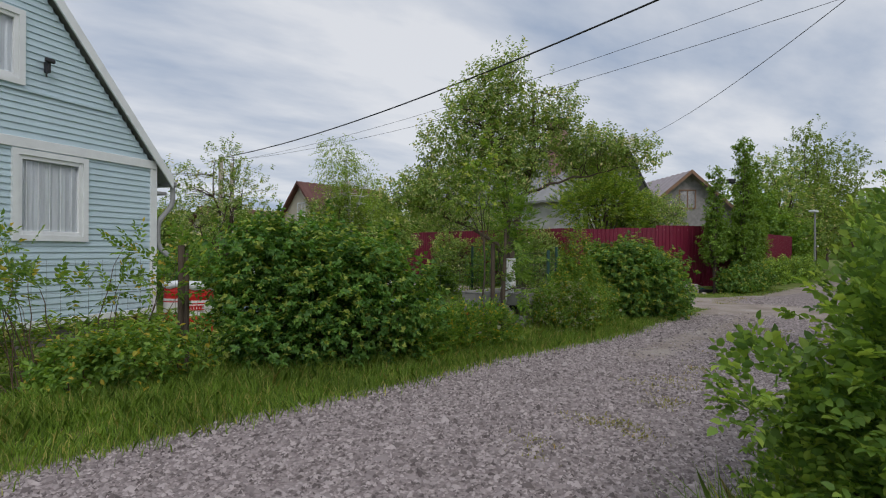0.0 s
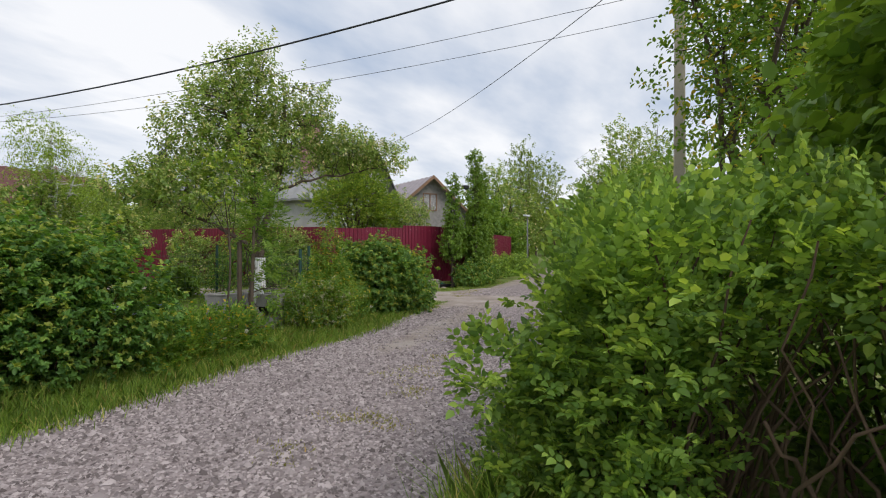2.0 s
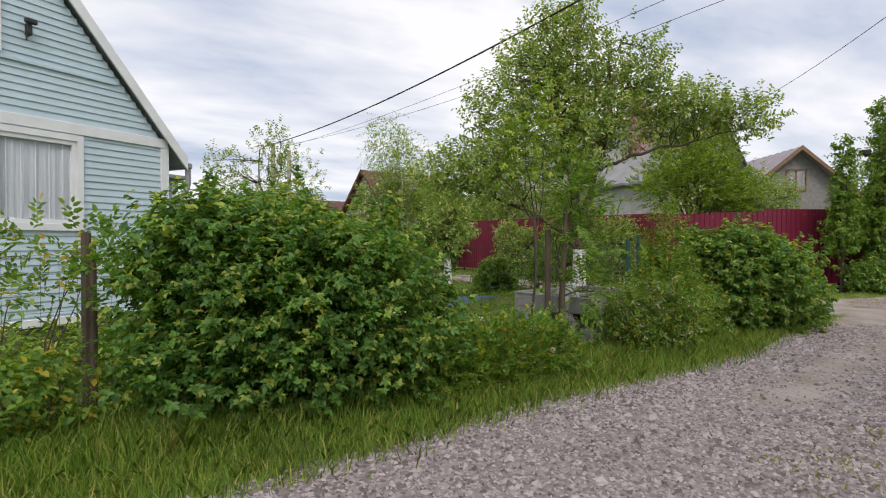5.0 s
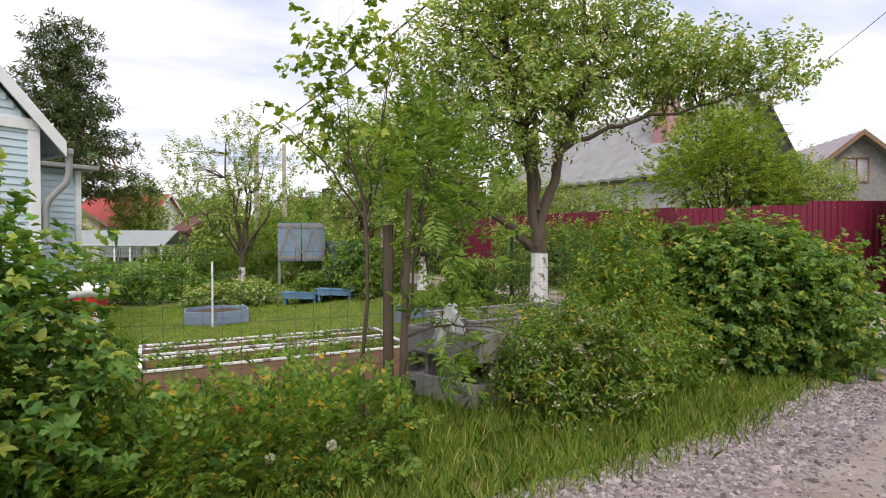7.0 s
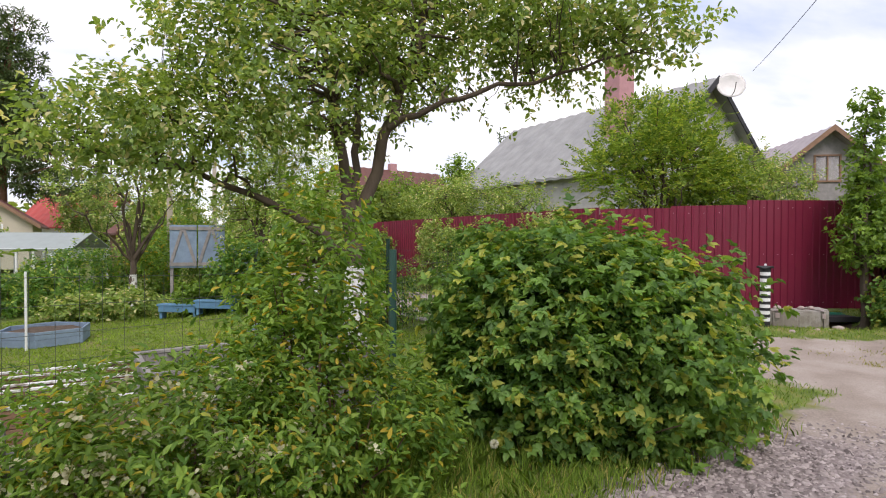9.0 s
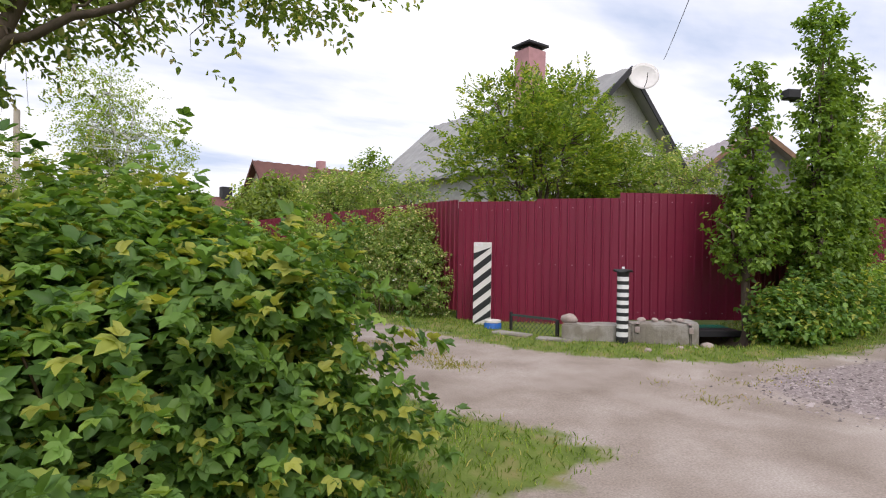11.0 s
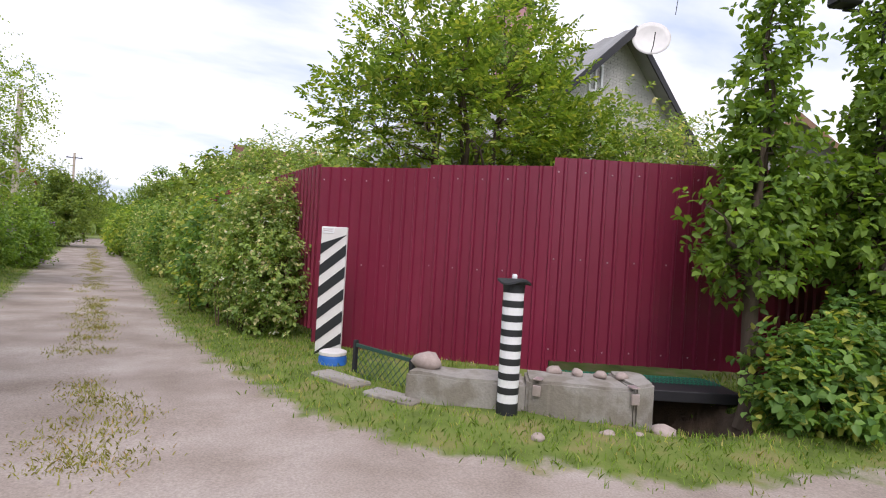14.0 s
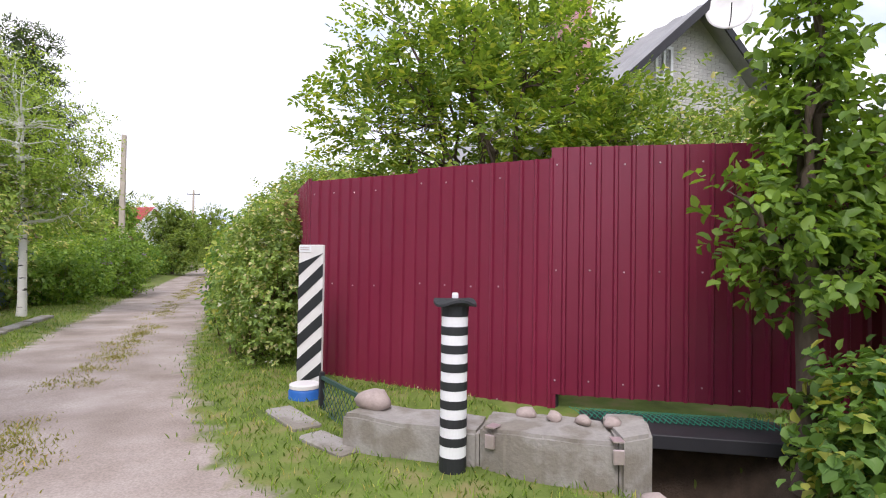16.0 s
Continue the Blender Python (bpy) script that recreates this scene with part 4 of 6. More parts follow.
def raised_bed(x, y, rz, w, d, h, wood, label, rim="whitewash", boards=2, plants=60, cross=0):
    z = gz(x, y)
    b = thing("raised_bed", x, y, z, rz, label, "garden bed")
    for k in range(boards):
        z0, z1 = -0.05 if k == 0 else h * k / boards + 0.006, h * (k + 1) / boards
        part("side_board", boxed(0, w, 0, 0.03, z0, z1, 0.004), wood, b)
        part("side_board", boxed(0, w, d - 0.03, d, z0, z1, 0.004), wood, b)
        part("end_board", boxed(-0.03, 0, 0, d, z0, z1, 0.004), wood, b)
        part("end_board", boxed(w, w + 0.03, 0, d, z0, z1, 0.004), wood, b)
    if rim:
        for a in ((-0.04, w + 0.04, -0.012, 0.036), (-0.04, w + 0.04, d - 0.036, d + 0.012)):
            part("rim", boxed(*a, h + 0.002, h + 0.03, 0.004), rim, b)
        part("rim", boxed(-0.04, 0.006, 0.036, d - 0.036, h + 0.002, h + 0.03, 0.004), rim, b)
        part("rim", boxed(w - 0.006, w + 0.04, 0.036, d - 0.036, h + 0.002, h + 0.03, 0.004), rim, b)
    for k in range(cross):
        yy = d * (k + 1) / (cross + 1)
        part("divider", boxed(0.01, w - 0.01, yy - 0.015, yy + 0.015, h * 0.3, h + 0.02, 0.004), wood, b)
        if rim:
            part("rim", boxed(0.01, w - 0.01, yy - 0.02, yy + 0.02, h + 0.022, h + 0.04), rim, b)
    part("soil", boxed(0, w, 0.031, d - 0.031, 0, h * 0.75), "soil", b)
    if plants:
        rng = np.random.default_rng(int(x * 10 + y))
        C = np.stack([rng.uniform(0.1, w - 0.1, plants), rng.uniform(0.1, d - 0.1, plants), np.full(plants, h * 0.75)], -1)
        A = unit(rng.normal(0, 0.4, C.shape) + np.array([0, 0, 1.0]))
        V, F = sprigs(C, A, 7, 0.16, 0.11, 0.035, False, rng)
        tagged(part("seedling_cover", mesh_np("seedling_cover", V, F, "rowan"), "rowan", b), kind="stuff")
    return b


raised_bed(3.83, 9.45, 4, 3.2, 0.72, 0.36, "brownwood", "long brown board garden bed with white rim and seedlings", plants=130)
raised_bed(3.74, 10.42, 4, 3.3, 0.75, 0.36, "brownwood", "long brown board garden bed with white rim", plants=130, cross=1)
hb = thing("planter", 4.72, 15.75, gz(4.72, 15.75) + 0.03, 0, "low blue-grey hexagonal board planter", "garden bed")
for k in range(6):
    for j in range(2):
        q = part("side_board", boxed(-0.37, 0.37, -0.015, 0.015, j * 0.14 - 0.02, j * 0.14 + 0.115, 0.004), "bluewood", hb)
        q.matrix_basis = pose(0.63 * math.cos(k * math.pi / 3), 0.63 * math.sin(k * math.pi / 3), 0, 0, 0, 90 + k * 60)
part("soil", lathe([(0.62, 0.0), (0.62, 0.2), (0.1, 0.22)], 6), "soil", hb)
wp = thing("garden_stake", 4.62, 14.9, gz(4.62, 14.9), 0, "thin white stake on the lawn", "stake")
part("pole", lathe([(0.02, 0), (0.02, 1.35)], 8), "white", wp)
for i, (x, y) in enumerate(((6.9, 18.0), (7.7, 17.3), (8.45, 16.9))):
    b_ = thing("low_bench", x, y, gz(x, y), -30, "low bright blue plank bench by the beds", "bench", "blue benches")
    part("seat", boxed(-0.5, 0.5, -0.14, 0.14, 0.30, 0.35, 0.006), "bluewood2", b_)
    part("apron", boxed(-0.46, 0.46, -0.13, -0.10, 0.16, 0.298, 0.004), "bluewood2", b_)
    for s in (-0.42, 0.42):
        part("leg", boxed(s - 0.03, s + 0.03, -0.1, 0.1, 0, 0.298, 0.004), "bluewood2", b_)
raised_bed(8.1, 13.4, -25, 2.4, 0.9, 0.3, "bluewood", "blue-grey board bed full of strawberries", rim=None, plants=150)
raised_bed(7.0, 7.7, 10, 1.7, 0.9, 0.6, "greywood", "weathered grey timber bed of stacked boards", rim="greywood", boards=3, plants=70)


def hollow_block(x, y, z, rx, ry, rz, long_=0.8, wide=0.3, high=0.2):
    """A grey cast block with two open cells, lying on its long side unless turned."""
    b = thing("hollow_block", 0, 0, 0, 0, "weathered grey hollow concrete block in a stack", "concrete block", "hollow blocks by the bed")
    b.matrix_basis = pose(x, y, z, rx, ry, rz)
    t = 0.035
    bm = bmesh.new()
    box(bm, 0, long_, 0, t, 0, high, 0.006)
    box(bm, 0, long_, wide - t, wide, 0, high, 0.006)
    for q in (0.0, (long_ - 0.06) / 2, long_ - t):
        box(bm, q, q + (0.06 if 0 < q < long_ - t else t), t, wide - t, 0.003, high - 0.004)
    box(bm, t, long_ - t, t, wide - t, 0.004, 0.03)
    part("shell", bm, "greywood", b)
    return b


zb = gz(6.45, 6.6)
hollow_block(6.55, 6.35, 0.50, 0, 0, 112)
hollow_block(6.62, 6.42, 0.02, 0, -90, 22, 0.47, 0.28, 0.2)
hollow_block(6.30, 6.92, 0.02, 0, -90, 22, 0.47, 0.28, 0.2)
hollow_block(6.50, 6.40, 0.15, 0, 0, 114, 0.62, 0.26, 0.18)
hollow_block(6.46, 6.50, zb - 0.04, 0, 0, 114, 0.45, 0.24, 0.186 - zb)
cl_ = thing("garden_cloth", 6.2, 6.62, gz(6.0, 6.7) + 0.12, 20, "crumpled white and black film hung on a crate", "cloth")
bm = bmesh.new()
bmesh.ops.create_icosphere(bm, subdivisions=4, radius=0.13)
for v in bm.verts:
    k = 1 + 0.7 * noise.noise(v.co * 14)
    v.co = Vector((v.co.x * k * 0.9, v.co.y * k * 0.6, v.co.z * k * 1.3 + 0.52))
part("film", bm, "fabric", cl_)
bm = bmesh.new()
bmesh.ops.create_icosphere(bm, subdivisions=3, radius=0.1)
for v in bm.verts:
    k = 1 + 0.5 * noise.noise(v.co * 9)
    v.co = Vector((v.co.x * k + 0.1, v.co.y * k * 0.7 - 0.06, v.co.z * k * 1.3 + 0.36))
part("black_film", bm, "black", cl_)

# board gate, greenhouse
gt = thing("board_gate", 7.3, 20.3, gz(7.3, 20.3), -12, "pair of blue-grey board shutters with Z braces on posts", "gate")
for s in (-0.72, 0.02):
    lf = part("leaf", boxed(s, s + 0.70, -0.015, 0.015, 0.95, 2.15, 0.004), "bluewood", gt)
    part("rail", boxed(s, s + 0.70, -0.04, -0.017, 1.0, 1.1, 0.004), "greywood", lf)
    part("rail", boxed(s, s + 0.70, -0.04, -0.017, 2.0, 2.1, 0.004), "greywood", lf)
    for q in (0.02, 0.36):
        br = part("brace", boxed(-0.04, 0.04, -0.04, -0.017, -0.5, 0.5, 0.004), "greywood", lf)
        br.matrix_basis = pose(s + q + 0.16, 0, 1.55, 0, 17 if q < 0.2 else -17, 0)
for s in (-0.68, 0.68):
    part("post", boxed(s - 0.04, s + 0.04, 0.02, 0.1, -0.1, 1.5, 0.004), "greywood", gt)
gh = thing("greenhouse", 1.3, 30.0, gz(1.3, 30), -20, "white framed glazed garden greenhouse", "greenhouse")
part("base", boxed(-2.2, 2.2, -1.4, 1.4, -0.1, 0.25, 0.01), "greywood", gh)
for k in range(8):
    x = -2.17 + k * 0.62
    for y in (-1.35, 1.35):
        part("upright", boxed(x - 0.03, x + 0.03, y - 0.03, y + 0.03, 0.25, 1.5), "white", gh)
for y in (-1.35, 1.35):
    part("eave_rail", boxed(-2.25, 2.25, y - 0.035, y + 0.035, 1.5, 1.58), "white", gh)
    part("pane", boxed(-2.15, 2.15, y - 0.005, y + 0.005, 0.26, 1.49), "glass", gh).visible_shadow = False
for s in (1, -1):
    q = part("roof_sheet", boxed(-2.3, 2.3, -0.8, 0.8, -0.015, 0.015), "plastic", gh)
    q.matrix_basis = pose(0, s * 0.72, 1.85, -s * 24, 0, 0)

# ---- other houses ----


def cottage(x, y, rz, w, d, wall_h, ridge, wall, roof, label, over=0.35, band=None):
    """A gabled house: gable towards -y."""
    h = thing("house", x, y, -0.2, rz, label, "house")
    bm = bmesh.new()
    s_ = [(-w / 2, 0), (w / 2, 0), (w / 2, wall_h), (0, ridge), (-w / 2, wall_h)]
    a = [bm.verts.new((p, 0, q)) for p, q in s_]
    b = [bm.verts.new((p, d, q)) for p, q in s_]
    bm.faces.new(list(reversed(a)))
    bm.faces.new(b)
    for i in range(5):
        bm.faces.new((a[i], a[(i + 1) % 5], b[(i + 1) % 5], b[i]))
    bmesh.ops.recalc_face_normals(bm, faces=bm.faces[:])
    part("wall", bm, wall, h)
    k = (ridge - wall_h) / (w / 2)
    for sg in (1, -1):
        bm = bmesh.new()
        nw = int(d / 0.3)
        xe, ze = sg * (w / 2 + over), wall_h - over * k
        rows_ = []
        for i in range(nw + 1):
            yy = -over + (d + 2 * over) * i / nw
            dz = 0.05 * (i % 2)
            rows_.append([bm.verts.new(c) for c in ((0, yy, ridge + 0.04 + dz), (xe, yy, ze + 0.04 + dz), (xe, yy, ze - 0.06 + dz), (0, yy, ridge - 0.06 + dz))])
        for p, q in zip(rows_, rows_[1:]):
            for i in range(4):
                bm.faces.new((p[i], q[i], q[(i + 1) % 4], p[(i + 1) % 4]))
        bm.faces.new(rows_[0])
        bm.faces.new(list(reversed(rows_[-1])))
        bmesh.ops.recalc_face_normals(bm, faces=bm.faces[:])
        part("roof", bm, roof, h)
        bm = bmesh.new()
        q = [(0, ridge + 0.11), (xe, ze + 0.11), (xe, ze - 0.12), (0, ridge - 0.12)]
        lo = [bm.verts.new((p, -over - 0.05, zz)) for p, zz in q]
        hi = [bm.verts.new((p, -over - 0.012, zz)) for p, zz in q]
        bm.faces.new(lo)
        bm.faces.new(list(reversed(hi)))
        for i in range(4):
            bm.faces.new((lo[i], hi[i], hi[(i + 1) % 4], lo[(i + 1) % 4]))
        bmesh.ops.recalc_face_normals(bm, faces=bm.faces[:])
        part("barge_board", bm, band or "dark", h)
    return h


def house_window(h, x, z, w, hh, frame_="white"):
    wob = new("window")
    wob.parent = h
    bm = bmesh.new()
    for a in ((x - w / 2 - 0.07, x - w / 2, z, z + hh), (x + w / 2, x + w / 2 + 0.07, z, z + hh), (x - w / 2 - 0.07, x + w / 2 + 0.07, z - 0.07, z), (x - w / 2 - 0.07, x + w / 2 + 0.07, z + hh, z + hh + 0.07), (x - 0.025, x + 0.025, z, z + hh)):
        box(bm, a[0], a[1], -0.05, 0.02, a[2], a[3])
    part("frame", bm, frame_, wob)
    part("pane", boxed(x - w / 2, x + w / 2, -0.02, -0.004, z, z + hh), "glass", wob).visible_shadow = False


b1 = cottage(23.4, 17.0, 8, 6.6, 10, 4.3, 7.2, "brickwhite", "roofgrey", "pale silicate brick house with grey corrugated roof", 0.4)
house_window(b1, -1.2, 3.4, 1.0, 1.3)
house_window(b1, 1.4, 3.4, 1.0, 1.3)
house_window(b1, -0.9, 5.6, 0.35, 0.6)
rows_n = 0
bmesh_brick = bmesh.new()
box(bmesh_brick, 0, 0.24, -0.012, 0.01, 0, 0.062, 0.003)
brick_me = bpy.data.meshes.new("brick")
bmesh_brick.to_mesh(brick_me)
bmesh_brick.free()
brick_me.materials.append(M["brickwhite"])
bricks = []
for r in range(40):
    zz = 4.35 + r * 0.075
    half = 3.3 if zz < 4.3 else 3.3 * (7.1 - zz) / (7.2 - 4.3)
    for k in range(-16, 16):
        bx = k * 0.252 + (0.126 if r % 2 else 0)
        if abs(bx + 0.12) < half - 0.18 and zz < 7.0:
            bricks.append((bx, zz))
bricks.sort(key=lambda q: -q[1])
for bx, zz in bricks[:300]:
    o = new("brick", brick_me)
    o.parent = b1
    o.matrix_basis = pose(bx, 0, zz)
bm = bmesh.new()
for bx, zz in bricks[300:]:
    box(bm, bx, bx + 0.24, -0.012, 0.01, zz, zz + 0.062)
if len(bm.verts):
    tagged(part("brickwork", bm, "brickwhite", b1), kind="stuff")
ck = part("chimney", boxed(-2.1, -1.3, 2.0, 2.7, 5.0, 8.15, 0.02), "chimney", b1)
part("chimney_cap", boxed(-2.17, -1.23, 1.93, 2.77, 8.27, 8.35, 0.01), "dark", ck)
part("chimney_neck", boxed(-2.0, -1.4, 2.1, 2.6, 8.15, 8.27), "dark", ck)
dsh = thing("satellite_dish", 23.7, 16.3, 6.75, -35, "pale grey satellite dish on the gable edge", "satellite dish")
bm = lathe([(0.02, -0.10), (0.2, -0.085), (0.36, -0.04), (0.46, 0.0), (0.46, 0.012), (0.36, -0.025), (0.2, -0.07), (0.02, -0.085)], 28, pose(0, 0, 0, 75, 0, 0))
part("bowl", bm, "label", dsh, smooth=True)
V, F = tubes([(np.array([(0, 0.1, 0), (0, 0.35, -0.1), (0, 0.8, -0.35)]), np.full(3, 0.03)), (np.array([(0, 0.05, -0.4), (0, -0.35, -0.3), (0, -0.5, -0.05)]), np.full(3, 0.012))], 8)
part("mount", mesh_np("mount", V, F, "dark"), "dark", dsh)
b2 = cottage(31.0, 17.5, -32, 5.6, 9, 4.0, 6.3, "greywood", "rooftile", "grey timber house with a grey tile roof", 0.5, "brownwood")
house_window(b2, 0, 4.2, 0.9, 1.0, "brownwood")
b3 = cottage(16.0, 40.0, -78, 6, 8, 3.6, 6.7, "cream", "roofbrown", "cream house with a steep brown roof", 0.4, "roofbrown")
house_window(b3, 0, 4.0, 0.9, 1.1)
part("chimney", boxed(-0.25, 0.25, 4, 4.5, 6.2, 7.2, 0.02), "chimney", b3)
b4 = cottage(-3.4, 41.5, 8, 4.2, 6, 2.7, 4.2, "cream", "roofbrown", "distant cream cottage with a brown roof", 0.4, "brownwood")
house_window(b4, 0, 1.3, 1.4, 1.2)
b5 = cottage(5.4, 34.5, 15, 3, 3.5, 2.2, 3.4, "brownwood", "roofbrown", "small brown garden shed among trees", 0.3, "roofbrown")
b6 = cottage(1.5, 58, 60, 6, 7, 3, 5.6, "white", "roofred", "white cottage with a red roof by the lane", 0.4, "white")
b7 = cottage(12.5, 56, -75, 6, 8, 3.2, 5.6, "cream", "roofbrown", "brown roofed cottage far along the lane", 0.4, "roofbrown")
part("chimney", boxed(-0.4, 0.4, 3, 3.9, 5.2, 6.6, 0.02), "dark", b7)

# ---- poles and wires ----


def lattice_pole(x, y, h, label):
    p = thing("utility_pole", x, y, gz(x, y), 0, label, "utility pole")
    bm = boxed(-0.11, 0.11, -0.09, 0.09, -0.3, h, 0.02)
    for v in bm.verts:
        if v.co.z > 1:
            v.co.x *= 0.72
            v.co.y *= 0.72
    part("shaft", bm, "pole", p)
    if h < 5.9:
        return p
    part("crossarm", boxed(-0.6, 0.6, -0.04, 0.04, h - 0.45, h - 0.37, 0.006), "dark", p)
    for s in (-0.5, 0.0, 0.5):
        part("insulator", lathe([(0.02, h - 0.37), (0.045, h - 0.33), (0.03, h - 0.29), (0.045, h - 0.25), (0.015, h - 0.21)], 10), "white", p).matrix_basis = pose(s, 0, 0)
    return p


def wire(a, b, sag, r, label):
    w = thing("overhead_wire", 0, 0, 0, 0, label, "wire", "overhead wires")
    V, F = tubes([(bend(a, b, -sag, 24), np.full(24, r))], 6)
    part("cable", mesh_np("cable", V, F, "dark"), "dark", w)


lattice_pole(9.1, 0.75, 6.5, "weathered concrete utility pole with crossarm among trees")
lattice_pole(6.4, 25.4, 5.7, "concrete utility pole beyond the garden")
lattice_pole(8.0, 29.5, 5.85, "concrete utility pole beside the earth lane")
lattice_pole(4.0, 62, 7.5, "distant concrete utility pole along the lane")
wire((9.1, 0.75, 6.25), (6.4, 25.4, 5.45), 0.55, 0.018, "thick black overhead cable above the garden")
wire((10.6, 0.75, 6.1), (6.7, 25.4, 5.3), 0.45, 0.005, "thin black overhead wire above the road")
wire((11.2, 0.75, 5.9), (6.0, 25.4, 5.2), 0.6, 0.005, "thin black overhead wire above the road")
wire((9.2, 0.8, 6.2), (23.4, 15.3, 6.9), 0.35, 0.008, "thin overhead service wire to the brick house")
wire((9.1, 0.8, 6.2), (8.6, -0.6, 1.9), 0.05, 0.012, "slack black cable hanging from the pole")

# ---- garden wire fence ----
GF = [(-2.6, 6.15), (-0.6, 6.45), (1.25, 6.6), (3.4, 6.5), (5.6, 6.3), (8.9, 8.2), (10.5, 9.4), (10.3, 12.5), (9.6, 18.0)]
for k, (a, b) in enumerate(zip(GF, GF[1:])):
    L = math.hypot(b[0] - a[0], b[1] - a[1])
    f = thing("mesh_fence", a[0], a[1], 0, math.degrees(math.atan2(b[1] - a[1], b[0] - a[0])), "rusty garden wire mesh fence on slim posts", "fence")
    za, zb = gz(*a), gz(*b)
    part("post", lathe([(0.035, za - 0.2), (0.035, za + 1.45)], 8), "bark" if k < 5 else "net", f)
    paths = []
    for i in range(9):
        z = 0.12 + i * 0.145
        paths.append((np.array([(0, 0, za + z), (L / 2, 0, (za + zb) / 2 + z - 0.015), (L, 0, zb + z)]), np.full(3, 0.0014)))
    n = int(L / 0.11)
    for i in range(n):
        x = (i + 0.5) * L / n
        z = za + (zb - za) * x / L
        paths.append((np.array([(x, 0, z + 0.1), (x, 0.004, z + 1.30)]), np.full(2, 0.0013)))
    V, F = tubes(paths, 4)
    part("wire_mesh", mesh_np("wire_mesh", V, F, "wire"), "wire", f)
for x, y, h, t in ((5.62, 6.1, 1.68, 2), (1.3, 6.55, 1.35, 0)):
    s = thing("wooden_stake", x, y, gz(x, y), 0, "dark weathered wooden stake by the garden fence", "stake")
    q = part("stake", lathe([(0.026, -0.1), (0.027, 0.6), (0.022, h - 0.03), (0.012, h)], 8), "bark", s)
    q.matrix_basis = pose(0, 0, 0, 0, t, 0)

# ---- shrubs of the garden side ----
bush("hedge_bush", 0, 0, 0, [(2.1, 6.0, 0.9, 0.6, 0.62, 0.75), (2.6, 5.95, 0.88, 0.7, 0.62, 0.8), (3.3, 5.9, 0.78, 0.72, 0.6, 0.74), (2.7, 5.88, 0.4, 1.2, 0.58, 0.42), (2.0, 6.1, 1.3, 0.42, 0.45, 0.34), (2.95, 6.0, 1.15, 0.6, 0.5, 0.36)], 4600, (6, 0.15, 0.062, 0.056, 2), "hedge", "dense dark green currant hedge bush along the road", seed=3, stems=110, stemr=0.009, shell=0.45, rough=0.4)
bush("bush", 0, 0, 0, [(0.75, 5.9, 0.28, 0.5, 0.45, 0.32), (0.3, 6.1, 0.2, 0.4, 0.4, 0.25)], 750, (7, 0.14, 0.06, 0.04, False), "yellowish", "low yellow-green garden shrub by the fence", seed=4, stems=20)
bush("climbing_vine", 0, 0, 0, [(-0.9, 7.3, 1.05, 0.75, 0.35, 0.5), (0.2, 7.0, 0.95, 0.9, 0.2, 0.16), (1.15, 6.9, 1.35, 0.55, 0.25, 0.2), (-0.6, 7.4, 1.25, 0.4, 0.25, 0.35), (1.2, 6.5, 1.1, 0.4, 0.25, 0.25)], 260, (9, 0.22, 0.07, 0.035, True), "yellowish", "yellow-green climbing vine on the wire fence", "climbing plant", seed=5, stems=30, stemr=0.008)
bush("conifer", 0, 0, 0, [(-1.35, 7.1, 0.35, 0.62, 0.62, 0.65)], 2600, (6, 0.09, 0.05, 0.016, False), "needle", "round clipped dark green dwarf conifer", "conifer", seed=6, shell=0.75, rough=0.06)
bush("flower_bed", 0, 0, -0.2, [(0.2, 9.0, 0.2, 1.6, 0.9, 0.3), (1.6, 9.6, 0.2, 0.8, 0.6, 0.3), (-1.6, 9.6, 0.3, 1, 0.6, 0.5)], 700, (8, 0.2, 0.13, 0.04, False), "grass", "leafy flower bed with yellow blooms before the house", "flower bed", seed=7, flowers=("yellowflower", 14, 0.05))
bush("rose_bush", 0, 0, 0, [(4.3, 5.85, 0.25, 0.75, 0.4, 0.36), (5.0, 5.9, 0.28, 0.6, 0.4, 0.33), (3.8, 5.8, 0.2, 0.5, 0.38, 0.28)], 1900, (7, 0.11, 0.042, 0.028, True), "yellowish", "low rose bushes with red buds along the fence", seed=8, stems=30, flowers=("redflower", 7, 0.04), stemr=0.006)
tree("maple_sapling", 5.45, 6.35, gz(5.45, 6.35), [(-0.15, 0, 2.55, 0.3, 0.25, 0.3), (0.05, 0.05, 2.25, 0.3, 0.25, 0.25), (-0.35, 0, 2.2, 0.22, 0.2, 0.25), (0.1, 0, 2.85, 0.25, 0.2, 0.2)], 80, (6, 0.2, 0.062, 0.058, 2), "elder", "young maple sapling with fresh lobed leaves", seed=19, fork=1.6, trunkr=0.016, limbs=5, twigs=24, shell=0.2, upward=0.2)
tree("rowan_sapling", 5.66, 6.18, gz(5.66, 6.2), [(0.15, 0.0, 1.8, 0.35, 0.3, 0.4), (0.3, 0.1, 2.0, 0.3, 0.3, 0.35), (0.4, 0, 1.35, 0.45, 0.3, 0.35), (0.4, 0.1, 1.8, 0.4, 0.3, 0.3), (0.35, -0.1, 0.75, 0.4, 0.25, 0.3)], 230, (11, 0.2, 0.075, 0.025, True), "rowan", "young rowan sapling tied to a stake", seed=9, fork=0.7, trunkr=0.02, limbs=5, twigs=60, shell=0.2)
bush("spirea_bush", 7.12, 6.25, 0, [(0, 0, 0.42, 0.62, 0.5, 0.45), (0.35, -0.05, 0.5, 0.45, 0.4, 0.4), (-0.3, 0.0, 0.3, 0.4, 0.4, 0.35)], 1500, (9, 0.17, 0.05, 0.02, False), "yellowish", "rounded shrub with cream flower plumes", seed=10, stems=30, flowers=("creamflower", 420, 0.05), upward=0.9)
